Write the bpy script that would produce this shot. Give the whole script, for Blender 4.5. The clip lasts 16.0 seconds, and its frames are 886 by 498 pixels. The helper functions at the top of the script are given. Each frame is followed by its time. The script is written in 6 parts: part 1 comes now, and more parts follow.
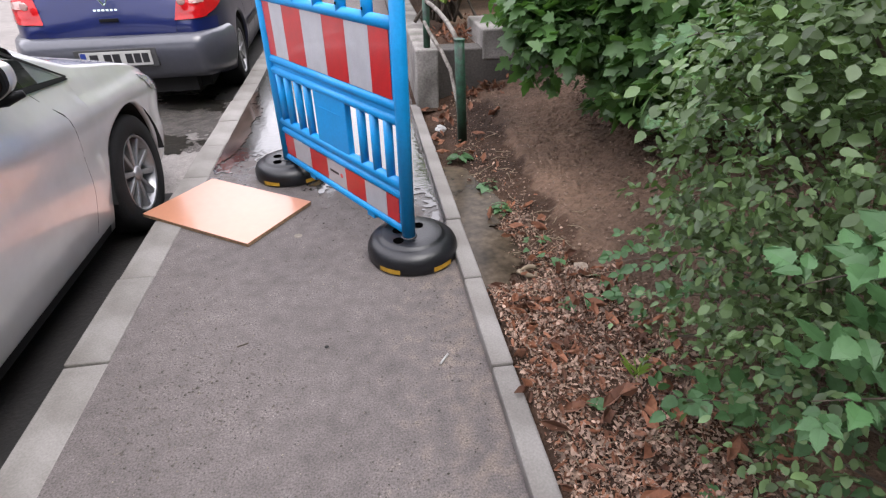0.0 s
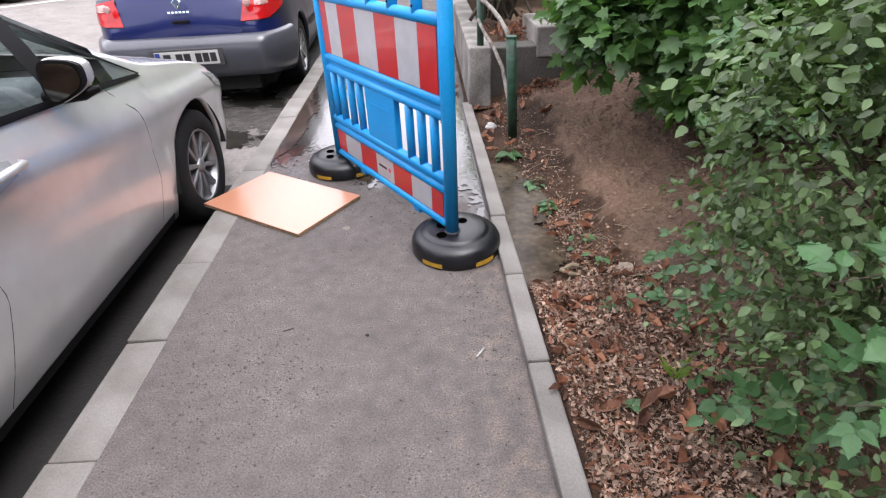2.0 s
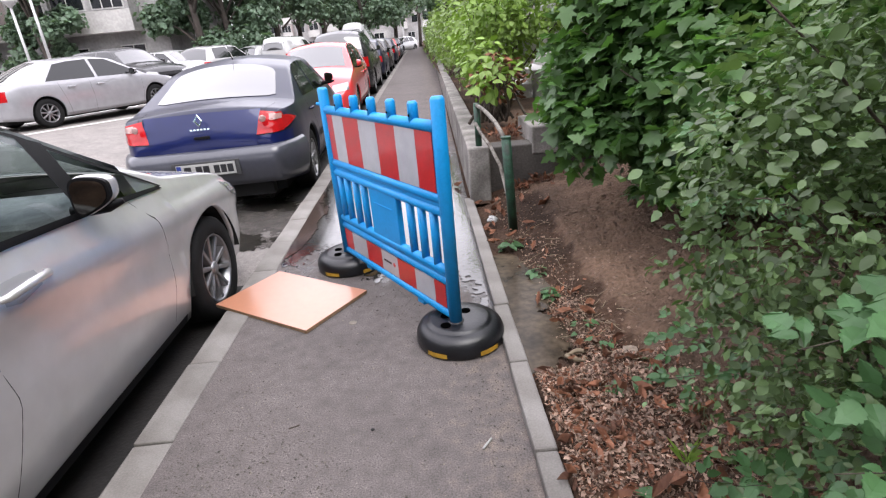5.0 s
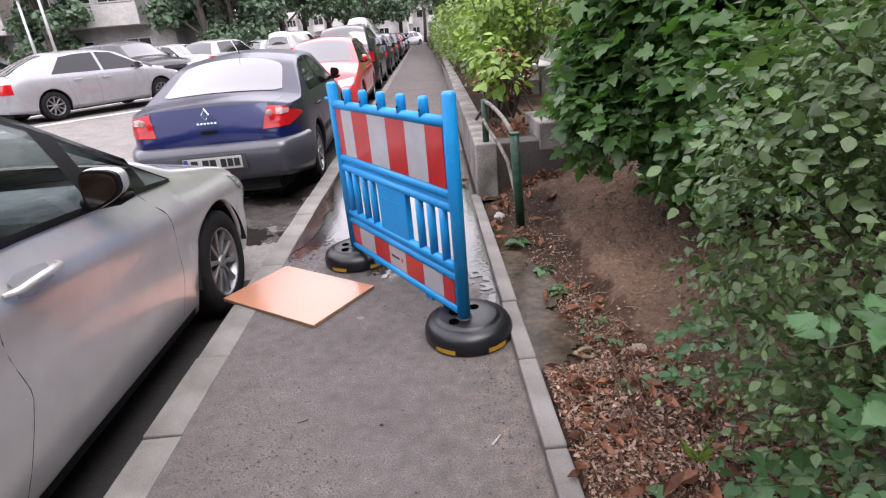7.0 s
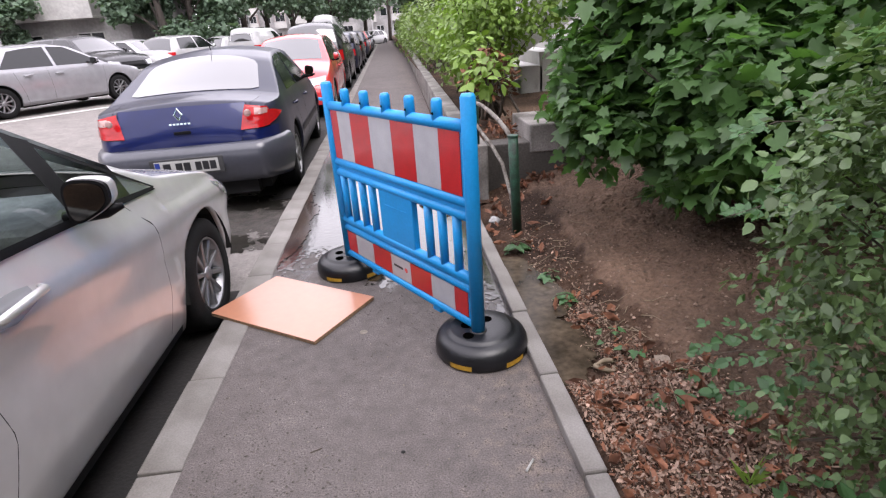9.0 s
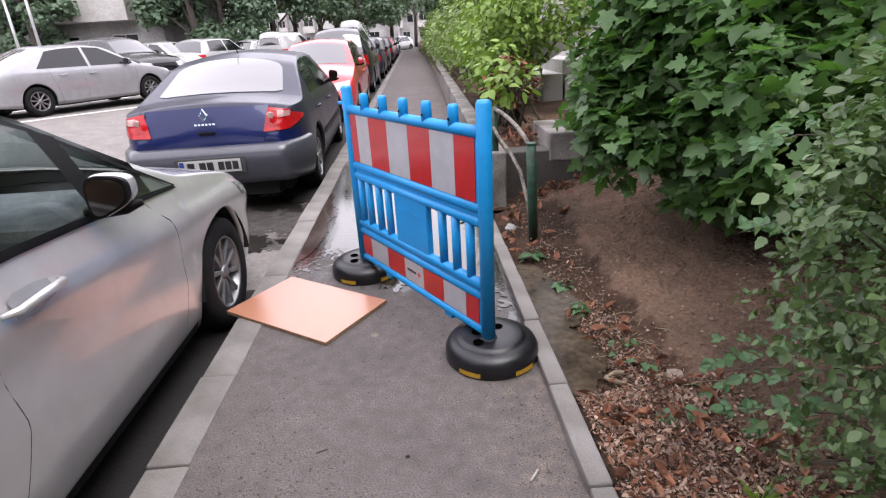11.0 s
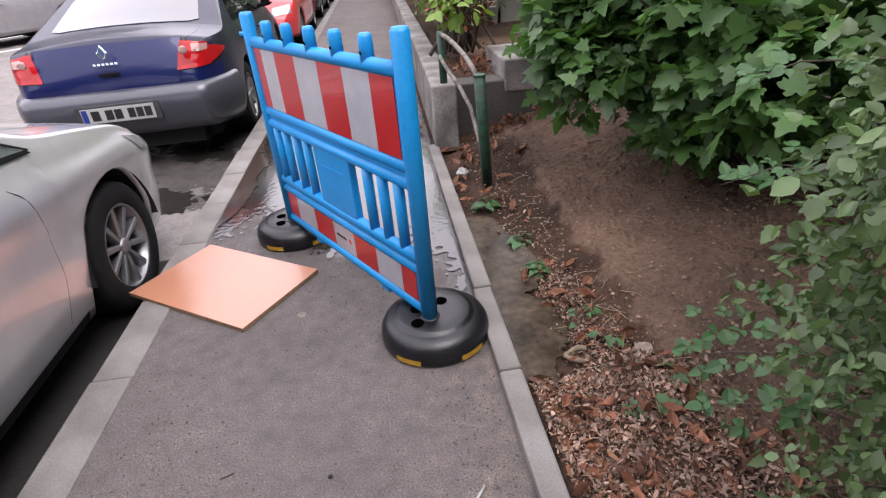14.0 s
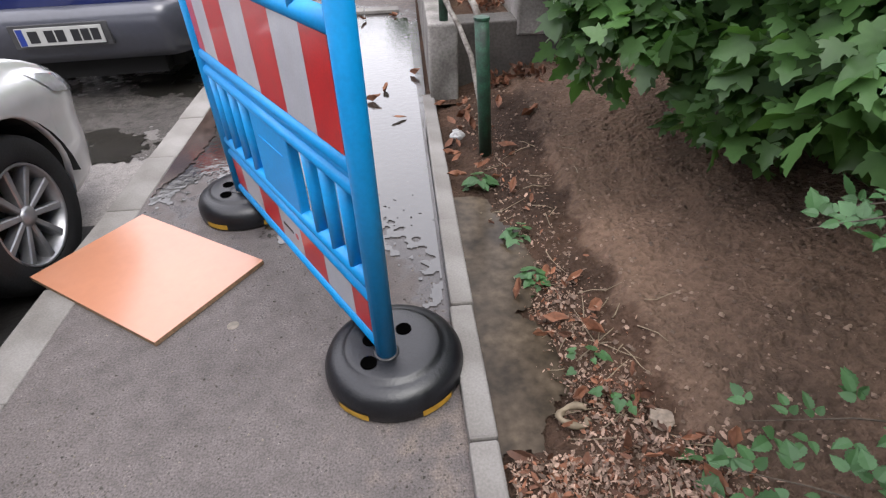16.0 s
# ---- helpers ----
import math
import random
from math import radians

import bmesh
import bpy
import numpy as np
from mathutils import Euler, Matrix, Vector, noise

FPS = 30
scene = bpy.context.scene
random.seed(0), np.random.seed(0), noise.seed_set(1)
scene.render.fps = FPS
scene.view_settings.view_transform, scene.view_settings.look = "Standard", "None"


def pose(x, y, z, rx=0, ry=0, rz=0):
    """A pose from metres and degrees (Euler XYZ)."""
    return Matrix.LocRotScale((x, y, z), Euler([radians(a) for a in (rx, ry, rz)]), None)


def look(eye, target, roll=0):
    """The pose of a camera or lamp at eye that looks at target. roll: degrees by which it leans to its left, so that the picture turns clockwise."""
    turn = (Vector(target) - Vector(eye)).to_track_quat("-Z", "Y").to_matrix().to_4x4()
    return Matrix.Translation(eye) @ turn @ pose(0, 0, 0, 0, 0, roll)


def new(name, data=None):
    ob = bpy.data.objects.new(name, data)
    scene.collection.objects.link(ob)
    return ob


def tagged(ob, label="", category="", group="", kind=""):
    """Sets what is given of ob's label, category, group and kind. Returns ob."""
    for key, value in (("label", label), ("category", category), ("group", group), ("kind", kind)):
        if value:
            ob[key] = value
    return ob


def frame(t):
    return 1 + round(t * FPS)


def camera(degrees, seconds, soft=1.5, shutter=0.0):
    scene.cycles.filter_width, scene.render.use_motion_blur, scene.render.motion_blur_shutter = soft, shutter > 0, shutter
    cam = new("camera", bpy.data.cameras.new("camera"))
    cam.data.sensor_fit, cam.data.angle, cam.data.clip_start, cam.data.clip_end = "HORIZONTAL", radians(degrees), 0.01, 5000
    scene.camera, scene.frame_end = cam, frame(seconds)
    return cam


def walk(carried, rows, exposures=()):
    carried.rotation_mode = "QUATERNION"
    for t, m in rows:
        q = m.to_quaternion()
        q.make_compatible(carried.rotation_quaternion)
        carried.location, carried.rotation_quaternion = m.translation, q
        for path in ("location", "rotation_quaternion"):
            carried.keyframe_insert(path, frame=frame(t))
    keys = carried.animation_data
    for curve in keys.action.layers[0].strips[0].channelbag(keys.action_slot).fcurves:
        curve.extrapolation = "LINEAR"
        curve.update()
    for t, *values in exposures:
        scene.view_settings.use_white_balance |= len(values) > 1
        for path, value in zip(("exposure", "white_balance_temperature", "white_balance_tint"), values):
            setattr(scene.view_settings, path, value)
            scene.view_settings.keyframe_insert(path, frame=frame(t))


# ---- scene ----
cam = camera(79.6, 16.0, soft=1.25)
PATH = [
    (0, (-0.045, -0.094, 1.289), (0.193, 1.581, 0.222), -0.8),
    (0.5, (-0.032, -0.121, 1.292), (0.081, 1.577, 0.241), -1.6),
    (1, (-0.018, -0.132, 1.286), (0.045, 1.563, 0.227), -2.0),
    (1.5, (-0.013, -0.128, 1.279), (0.039, 1.564, 0.213), -2.1),
    (2, (-0.004, -0.126, 1.282), (0.036, 1.567, 0.219), -2.6),
    (2.5, (0.007, -0.149, 1.288), (0.028, 1.588, 0.297), -4.0),
    (3, (0.022, -0.172, 1.297), (0.04, 1.648, 0.469), -4.8),
    (3.5, (0.041, -0.177, 1.303), (0.069, 1.682, 0.567), -5.4),
    (4, (0.048, -0.185, 1.298), (0.074, 1.673, 0.559), -5.5),
    (6.5, (0.012, -0.191, 1.298), (0.023, 1.66, 0.54), -4.8),
    (7, (0.01, -0.183, 1.297), (0.018, 1.666, 0.536), -4.9),
    (7.5, (-0.029, -0.154, 1.309), (-0.002, 1.691, 0.537), -4.2),
    (8, (-0.117, -0.081, 1.318), (-0.021, 1.762, 0.547), -4.3),
    (8.5, (-0.178, -0.038, 1.311), (-0.043, 1.8, 0.536), -4.1),
    (11, (-0.15, -0.042, 1.304), (-0.086, 1.811, 0.556), -3.2),
    (11.5, (-0.039, -0.074, 1.314), (-0.082, 1.784, 0.576), -2.9),
    (12, (0.032, -0.11, 1.312), (-0.089, 1.756, 0.602), -3.2),
    (12.5, (0.064, -0.111, 1.316), (-0.048, 1.766, 0.636), -4.4),
    (13, (0.05, -0.028, 1.305), (0.029, 1.828, 0.562), -5.3),
    (13.5, (0.011, 0.222, 1.278), (0.136, 2.006, 0.383), -5.5),
    (14, (0.023, 0.339, 1.261), (0.171, 2.071, 0.273), -4.9),
    (14.5, (0.122, 0.489, 1.265), (0.105, 2.19, 0.212), -3.5),
    (15, (0.201, 0.618, 1.203), (0.155, 2.255, 0.056), -2.8),
    (15.5, (0.205, 0.796, 1.202), (0.262, 2.398, 0.005), -2.7),
    (16, (0.19, 0.867, 1.211), (0.292, 2.467, 0.015), -2.2),
]
SKY, SUN, EXPOSURE = 0.15, 0.8, 1.68
DRIFT = [(0, .15, 6500, 10), (2, .24, 6500, 10), (3.2, .16, 6500, 8), (4.2, .12, 6500, 9), (6.5, .0, 6550, 13), (8.7, -.02, 6550, 14), (11, -.08, 6550, 13), (13, -.06, 6550, 14), (14.5, -.10, 6600, 15), (15.5, .03, 6500, 10), (16, .06, 6500, 8)]
walk(cam, [(t, look(eye, target, roll)) for t, eye, target, roll in PATH], [(t, EXPOSURE + e, k, tint) for t, e, k, tint in DRIFT])

# ---- world, sun, exposure ----
world = bpy.data.worlds.new("overcast")
scene.world = world
world.use_nodes = True
wn = world.node_tree.nodes
wn.clear()
sky = wn.new("ShaderNodeTexSky")
sky.sky_type = "NISHITA"
sky.sun_disc = False
sky.sun_elevation, sky.sun_rotation = radians(58), radians(150)
sky.air_density, sky.dust_density, sky.ozone_density = 1.0, 1.2, 1.0
hsv = wn.new("ShaderNodeHueSaturation")
hsv.inputs["Saturation"].default_value = 0.22
veil = wn.new("ShaderNodeMix")
veil.data_type = "RGBA"
veil.inputs[0].default_value = 0.72
veil.inputs[7].default_value = (8.5, 8.2, 9.1, 1)
back = wn.new("ShaderNodeBackground")
back.inputs["Strength"].default_value = SKY
wout = wn.new("ShaderNodeOutputWorld")
world.node_tree.links.new(sky.outputs[0], hsv.inputs["Color"])
world.node_tree.links.new(hsv.outputs[0], veil.inputs[6])
world.node_tree.links.new(veil.outputs[2], back.inputs["Color"])
world.node_tree.links.new(back.outputs[0], wout.inputs["Surface"])
sun = new("sun", bpy.data.lights.new("sun", "SUN"))
sun.data.energy, sun.data.angle, sun.data.color = SUN, radians(35), (1.0, 0.97, 0.93)
sun.matrix_world = look((0, 0, 20), (-5.5, 9.5, 0))

# ---- materials ----
TINT_SCALE = 0.46  # scales non-metal tints down so sky reflections weigh more against them



def nodes_of(m):
    m.use_nodes = True
    nt = m.node_tree
    return nt, nt.nodes, nt.links, nt.nodes["Principled BSDF"]


def mat(name, base, rough=0.6, metal=0.0, scale=8.0, vary=0.15, fine=60.0, bump=0.0, spec=0.5, tint=None, coat=0.0, coat_rough=0.04, island=0.0, objrand=0.0, trans=0.0):
    """A surface with colour that varies at two scales and a fine relief."""
    m = bpy.data.materials.new(name)
    if metal < 0.05:
        base, tint = tuple(c * TINT_SCALE for c in base), tint and tuple(c * TINT_SCALE for c in tint)
    nt, N, L, P = nodes_of(m)
    co = N.new("ShaderNodeTexCoord")
    n1, n2 = N.new("ShaderNodeTexNoise"), N.new("ShaderNodeTexNoise")
    for n, s in ((n1, scale), (n2, fine)):
        n.inputs["Scale"].default_value = s
        n.inputs["Detail"].default_value = 5
        L.new(co.outputs["Object"], n.inputs["Vector"])
    mix1 = N.new("ShaderNodeMix")
    mix1.data_type = "RGBA"
    hi = tuple(min(1, c * (1 + vary)) for c in base)
    lo = tuple(c * (1 - vary) for c in (tint or base))
    mix1.inputs[6].default_value, mix1.inputs[7].default_value = (*lo, 1), (*hi, 1)
    ramp = N.new("ShaderNodeMapRange")
    ramp.inputs["From Min"].default_value, ramp.inputs["From Max"].default_value = 0.35, 0.65
    L.new(n1.outputs["Fac"], ramp.inputs["Value"])
    L.new(ramp.outputs[0], mix1.inputs[0])
    hs = N.new("ShaderNodeHueSaturation")
    val = N.new("ShaderNodeMapRange")
    val.inputs["To Min"].default_value, val.inputs["To Max"].default_value = 1 - vary, 1 + vary
    val.inputs["From Min"].default_value, val.inputs["From Max"].default_value = 0.3, 0.7
    L.new(n2.outputs["Fac"], val.inputs["Value"])
    out = val.outputs[0]
    if island or objrand:
        src = N.new("ShaderNodeNewGeometry").outputs["Random Per Island"] if island else N.new("ShaderNodeObjectInfo").outputs["Random"]
        k = island or objrand
        mr = N.new("ShaderNodeMapRange")
        mr.inputs["To Min"].default_value, mr.inputs["To Max"].default_value = 1 - k, 1 + k
        L.new(src, mr.inputs["Value"])
        mul = N.new("ShaderNodeMath")
        mul.operation = "MULTIPLY"
        L.new(out, mul.inputs[0])
        L.new(mr.outputs[0], mul.inputs[1])
        out = mul.outputs[0]
    L.new(out, hs.inputs["Value"])
    L.new(mix1.outputs[2], hs.inputs["Color"])
    L.new(hs.outputs[0], P.inputs["Base Color"])
    rr = N.new("ShaderNodeMapRange")
    rr.inputs["To Min"].default_value, rr.inputs["To Max"].default_value = max(0, rough * 0.85), min(1, rough * 1.15)
    L.new(n1.outputs["Fac"], rr.inputs["Value"])
    L.new(rr.outputs[0], P.inputs["Roughness"])
    P.inputs["Metallic"].default_value = metal
    P.inputs["Specular IOR Level"].default_value = spec
    P.inputs["Coat Weight"].default_value = coat
    P.inputs["Coat Roughness"].default_value = coat_rough
    P.inputs["Transmission Weight"].default_value = trans
    if bump:
        b = N.new("ShaderNodeBump")
        b.inputs["Strength"].default_value, b.inputs["Distance"].default_value = 1.0, bump
        L.new(n2.outputs["Fac"], b.inputs["Height"])
        L.new(b.outputs[0], P.inputs["Normal"])
    return m


def wet_asphalt(name, base, wet_from, wet_to, side):
    """Asphalt with visible grit; damp and puddled between two lines along y."""
    m = bpy.data.materials.new(name)
    nt, N, L, P = nodes_of(m)
    co = N.new("ShaderNodeTexCoord")
    grit, patch_, mid, vor = N.new("ShaderNodeTexNoise"), N.new("ShaderNodeTexNoise"), N.new("ShaderNodeTexNoise"), N.new("ShaderNodeTexVoronoi")
    for n, s in ((grit, 170.0), (patch_, 2.3), (mid, 16.0), (vor, 150.0)):
        n.inputs["Scale"].default_value = s
        L.new(co.outputs["Object"], n.inputs["Vector"])
    for n in (grit, patch_, mid):
        n.inputs["Detail"].default_value = 6

    def rng(src, a, b, c, d):
        r = N.new("ShaderNodeMapRange")
        for k, v in zip(("From Min", "From Max", "To Min", "To Max"), (a, b, c, d)):
            r.inputs[k].default_value = v
        L.new(src, r.inputs["Value"])
        return r.outputs[0]

    def math_(op, a, b):
        n = N.new("ShaderNodeMath")
        n.operation = op
        for i, v in enumerate((a, b)):
            if isinstance(v, (int, float)):
                n.inputs[i].default_value = v
            else:
                L.new(v, n.inputs[i])
        return n.outputs[0]

    sep = N.new("ShaderNodeSeparateXYZ")
    L.new(co.outputs["Object"], sep.inputs[0])
    wob = rng(patch_.outputs["Fac"], 0.3, 0.7, -0.45, 0.45)
    fine_w = rng(mid.outputs["Fac"], 0.3, 0.7, -0.22, 0.22)
    line = math_("ADD", math_("ADD", sep.outputs["Y"], math_("MULTIPLY", sep.outputs["X"], side)), math_("ADD", wob, fine_w))
    inw = math_("MULTIPLY", rng(line, wet_from - 0.12, wet_from + 0.12, 0, 1), rng(line, wet_to - 0.3, wet_to + 0.3, 1, 0))
    val = math_("MULTIPLY", rng(grit.outputs["Fac"], 0.3, 0.72, 0.58, 1.44), rng(patch_.outputs["Fac"], 0.3, 0.7, 0.80, 1.18))
    for sc, lo, hi in ((120.0, 0.5, 1.5), (230.0, 0.6, 1.4)):
        chip = N.new("ShaderNodeTexVoronoi")
        chip.inputs["Scale"].default_value = sc
        L.new(co.outputs["Object"], chip.inputs["Vector"])
        tone = N.new("ShaderNodeSeparateColor")
        L.new(chip.outputs["Color"], tone.inputs[0])
        core = rng(chip.outputs["Distance"], 0.28, 0.42, 1, 0)
        pale = math_("MULTIPLY", rng(tone.outputs[0], 0.93, 0.96, 0, hi - 1), core)
        pit = math_("MULTIPLY", rng(tone.outputs[1], 0.72, 0.78, 0, lo - 1), core)
        loose = math_("MULTIPLY", math_("ADD", pale, pit), rng(math_("ADD", mid.outputs["Fac"], math_("MULTIPLY", patch_.outputs["Fac"], 0.9)), 0.94, 1.13, 0.03, 1.25))
        val = math_("MULTIPLY", val, math_("ADD", loose, 1.0))
    val = math_("MULTIPLY", val, rng(mid.outputs["Fac"], 0.3, 0.7, 0.78, 1.16))
    dust = math_("MULTIPLY", rng(math_("ADD", sep.outputs["X"], fine_w), 0.02, 0.3, 0, 1), rng(mid.outputs["Fac"], 0.4, 0.65, 0.05, 0.45))
    dust = math_("MULTIPLY", dust, rng(inw, 0, 1, 1, 0))
    val = math_("MULTIPLY", val, rng(inw, 0, 1, 1.0, 0.42))
    hs = N.new("ShaderNodeHueSaturation")
    earth = N.new("ShaderNodeMix")
    earth.data_type = "RGBA"
    earth.inputs[6].default_value, earth.inputs[7].default_value = (*base, 1), (0.15, 0.118, 0.092, 1)
    L.new(dust, earth.inputs[0])
    L.new(earth.outputs[2], hs.inputs["Color"])
    L.new(val, hs.inputs["Value"])
    L.new(hs.outputs[0], P.inputs["Base Color"])
    L.new(math_("MULTIPLY", rng(inw, 0, 1, 0.9, 0.16), 1.0), P.inputs["Roughness"])
    P.inputs["Specular IOR Level"].default_value = 0.4
    b = N.new("ShaderNodeBump")
    b.inputs["Distance"].default_value = 0.0038
    rough_spots = rng(math_("ADD", mid.outputs["Fac"], math_("MULTIPLY", patch_.outputs["Fac"], 0.9)), 0.84, 1.12, 0.08, 1.25)
    L.new(math_("MULTIPLY", rough_spots, rng(inw, 0, 1, 0.9, 0.4)), b.inputs["Strength"])
    h = math_("ADD", grit.outputs["Fac"], math_("MULTIPLY", vor.outputs["Distance"], 0.25))
    L.new(h, b.inputs["Height"])
    L.new(b.outputs[0], P.inputs["Normal"])
    return m


M_ASPHALT = wet_asphalt("pavement_asphalt", (0.100, 0.087, 0.084), 2.36, 6.6, 0.85)
M_ROAD = wet_asphalt("road_asphalt", (0.185, 0.170, 0.160), 3.8, 5.6, 0.0)
M_KERB = mat("kerb_concrete", (0.36, 0.34, 0.32), 0.85, scale=5, vary=0.14, fine=140, bump=0.0006, objrand=0.07, tint=(0.30, 0.275, 0.25))
M_CONC = mat("wall_concrete", (0.46, 0.43, 0.40), 0.88, scale=4, vary=0.22, fine=70, bump=0.003, tint=(0.27, 0.25, 0.22))
M_CONC_DARK = mat("dark_concrete", (0.15, 0.135, 0.12), 0.85, scale=5, vary=0.25, fine=60, bump=0.003)
M_SOIL = mat("bare_soil", (0.30, 0.196, 0.138), 0.95, scale=2.2, vary=0.22, fine=46, bump=0.03, tint=(0.20, 0.135, 0.098), spec=0.15)


def damp_strip(m, x0, x1):
    """Darkens and glosses the earth where water has soaked in from the kerb."""
    nt, N, L, P = nodes_of(m)
    src = P.inputs["Base Color"].links[0].from_socket
    co, n, sep = N.new("ShaderNodeTexCoord"), N.new("ShaderNodeTexNoise"), N.new("ShaderNodeSeparateXYZ")
    n.inputs["Scale"].default_value, n.inputs["Detail"].default_value = 6.0, 7
    L.new(co.outputs["Object"], n.inputs["Vector"])
    L.new(co.outputs["Object"], sep.inputs[0])
    add = N.new("ShaderNodeMath")
    add.operation = "MULTIPLY_ADD"
    add.inputs[1].default_value = 0.24
    L.new(n.outputs["Fac"], add.inputs[0])
    L.new(sep.outputs["X"], add.inputs[2])
    wet = N.new("ShaderNodeMapRange")
    for k, v in zip(("From Min", "From Max", "To Min", "To Max"), (x0 + 0.12, x1 + 0.12, 1, 0)):
        wet.inputs[k].default_value = v
    L.new(add.outputs[0], wet.inputs["Value"])
    mx = N.new("ShaderNodeMix")
    mx.data_type, mx.blend_type = "RGBA", "MULTIPLY"
    mx.inputs[7].default_value = (0.46, 0.42, 0.40, 1)
    L.new(wet.outputs[0], mx.inputs[0])
    L.new(src, mx.inputs[6])
    L.new(mx.outputs[2], P.inputs["Base Color"])


damp_strip(M_SOIL, 0.825, 0.865)
M_BLUE = mat("blue_plastic", (0.0, 0.50, 1.2), 0.45, scale=6, vary=0.06, fine=90, bump=0.0003)
M_BLUE2 = mat("blue_plastic_panel", (0.0, 0.46, 1.12), 0.5, scale=6, vary=0.06, fine=90, bump=0.0003)
M_RED = mat("red_reflective_foil", (0.8, 0.02, 0.025), 0.35, scale=14, vary=0.1, fine=160, bump=0.0002, coat=0.3)
M_WHITE = mat("white_reflective_foil", (0.72, 0.73, 0.78), 0.38, scale=14, vary=0.06, fine=160, bump=0.0002, coat=0.3)
M_CAR_SHADE = mat("car_shade", (0.024, 0.021, 0.019), 0.8, scale=6, vary=0.3, fine=60, bump=0.003)
M_RUBBER = mat("black_recycled_rubber", (0.011, 0.012, 0.016), 0.36, scale=9, vary=0.3, fine=110, bump=0.0008)
M_HOLE = mat("dark_hole", (0.002, 0.002, 0.002), 1.0, vary=0.1, spec=0.0)
M_YELLOW = mat("yellow_reflector", (0.8, 0.45, 0.04), 0.5, vary=0.15)
M_TYRE = mat("tyre_rubber", (0.018, 0.018, 0.019), 0.8, scale=12, vary=0.25, fine=120, bump=0.001, spec=0.2)
M_ALLOY = mat("alloy", (0.24, 0.24, 0.25), 0.36, 0.7, vary=0.08)
M_DARKPLASTIC = mat("black_plastic", (0.016, 0.016, 0.018), 0.42, vary=0.15, fine=150, bump=0.0003, spec=0.1)
M_SEAM = mat("panel_gap", (0.012, 0.012, 0.012), 0.8, vary=0.1)
M_UNDER = mat("underbody", (0.01, 0.01, 0.01), 0.9, vary=0.2)
M_MIRROR = mat("mirror_silver", (0.13, 0.14, 0.14), 0.03, 1.0, vary=0.02)
M_CHROME = mat("chrome", (0.6, 0.75, 0.76), 0.12, 1.0, vary=0.04)
M_GLASS = mat("car_glass", (0.018, 0.02, 0.022), 0.03, vary=0.05, spec=1.0, coat=1.0)
M_GLASS.node_tree.nodes["Principled BSDF"].inputs["Coat IOR"].default_value = 1.55
M_SIDEGLASS = mat("tinted_side_glass", (0.014, 0.016, 0.018), 0.06, vary=0.05, spec=0.5)


def see_glass(name, tint):
    """Thin clear pane: lets light through, with a sheen at flat angles."""
    m = bpy.data.materials.new(name)
    nt, N, L, P = nodes_of(m)
    N.remove(P)
    clear, gloss, fr, mx = N.new("ShaderNodeBsdfTransparent"), N.new("ShaderNodeBsdfGlossy"), N.new("ShaderNodeFresnel"), N.new("ShaderNodeMixShader")
    clear.inputs["Color"].default_value = (*tint, 1)
    gloss.inputs["Roughness"].default_value = 0.02
    fr.inputs["IOR"].default_value = 1.55
    L.new(fr.outputs[0], mx.inputs[0])
    L.new(clear.outputs[0], mx.inputs[1])
    L.new(gloss.outputs[0], mx.inputs[2])
    L.new(mx.outputs[0], N["Material Output"].inputs["Surface"])
    return m


M_PANE_CLEAR = see_glass("clear_car_glass", (0.62, 0.70, 0.70))
M_FABRIC = mat("seat_fabric", (0.30, 0.30, 0.31), 0.9, scale=14, vary=0.2, fine=160, bump=0.0006)
M_LAMP_CLEAR = mat("clear_lamp_lens", (0.3, 0.3, 0.32), 0.08, 0.3, vary=0.1, coat=1.0)
M_LAMP_RED = mat("red_lamp_lens", (0.75, 0.014, 0.02), 0.16, vary=0.12, coat=0.15, spec=0.35)
M_LENS_PALE = mat("pale_lens", (0.80, 0.50, 0.47), 0.14, vary=0.1, coat=0.3)
M_PLATE = mat("plate_white", (0.72, 0.72, 0.7), 0.4, vary=0.04)
M_INK = mat("plate_ink", (0.015, 0.015, 0.02), 0.5, vary=0.1)
M_EU = mat("plate_blue", (0.02, 0.06, 0.4), 0.4, vary=0.05)


def paint(name, base, metal=0.0, rough=0.35, coat=1.0):
    return mat(name, base, rough, metal, scale=3, vary=0.05, fine=9, coat=coat)


M_SILVER = paint("silver_paint", (0.575, 0.57, 0.575), 0.56, 0.37)
M_SILVER2 = paint("pale_silver_paint", (0.31, 0.31, 0.33), 0.4, 0.35)
M_NAVY = paint("navy_paint", (0.004, 0.009, 0.062), 0.1, 0.3, 0.3)
M_NAVY.node_tree.nodes["Principled BSDF"].inputs["Specular IOR Level"].default_value = 0.25
M_GRAPHITE = paint("graphite_paint", (0.012, 0.014, 0.032), 0.1, 0.3, 0.15)
M_GRAPHITE.node_tree.nodes["Principled BSDF"].inputs["Specular IOR Level"].default_value = 0.3
M_VALANCE = mat("dark_valance", (0.07, 0.07, 0.075), 0.5, scale=4, vary=0.2, fine=40)
M_BUMPER = mat("dusty_grey_paint", (0.095, 0.10, 0.13), 0.34, scale=2, vary=0.08, fine=30, coat=0.5, coat_rough=0.15)
M_BLACKP = paint("black_paint", (0.013, 0.013, 0.015), 0.1, 0.28, 0.4)
M_REDP = paint("red_paint", (0.55, 0.03, 0.035), 0.1, 0.32)
M_WHITEP = paint("white_paint", (0.72, 0.72, 0.72), 0.0, 0.35)
M_TAXI = paint("yellow_paint", (0.65, 0.4, 0.04), 0.0, 0.35)

# ---- builders ----


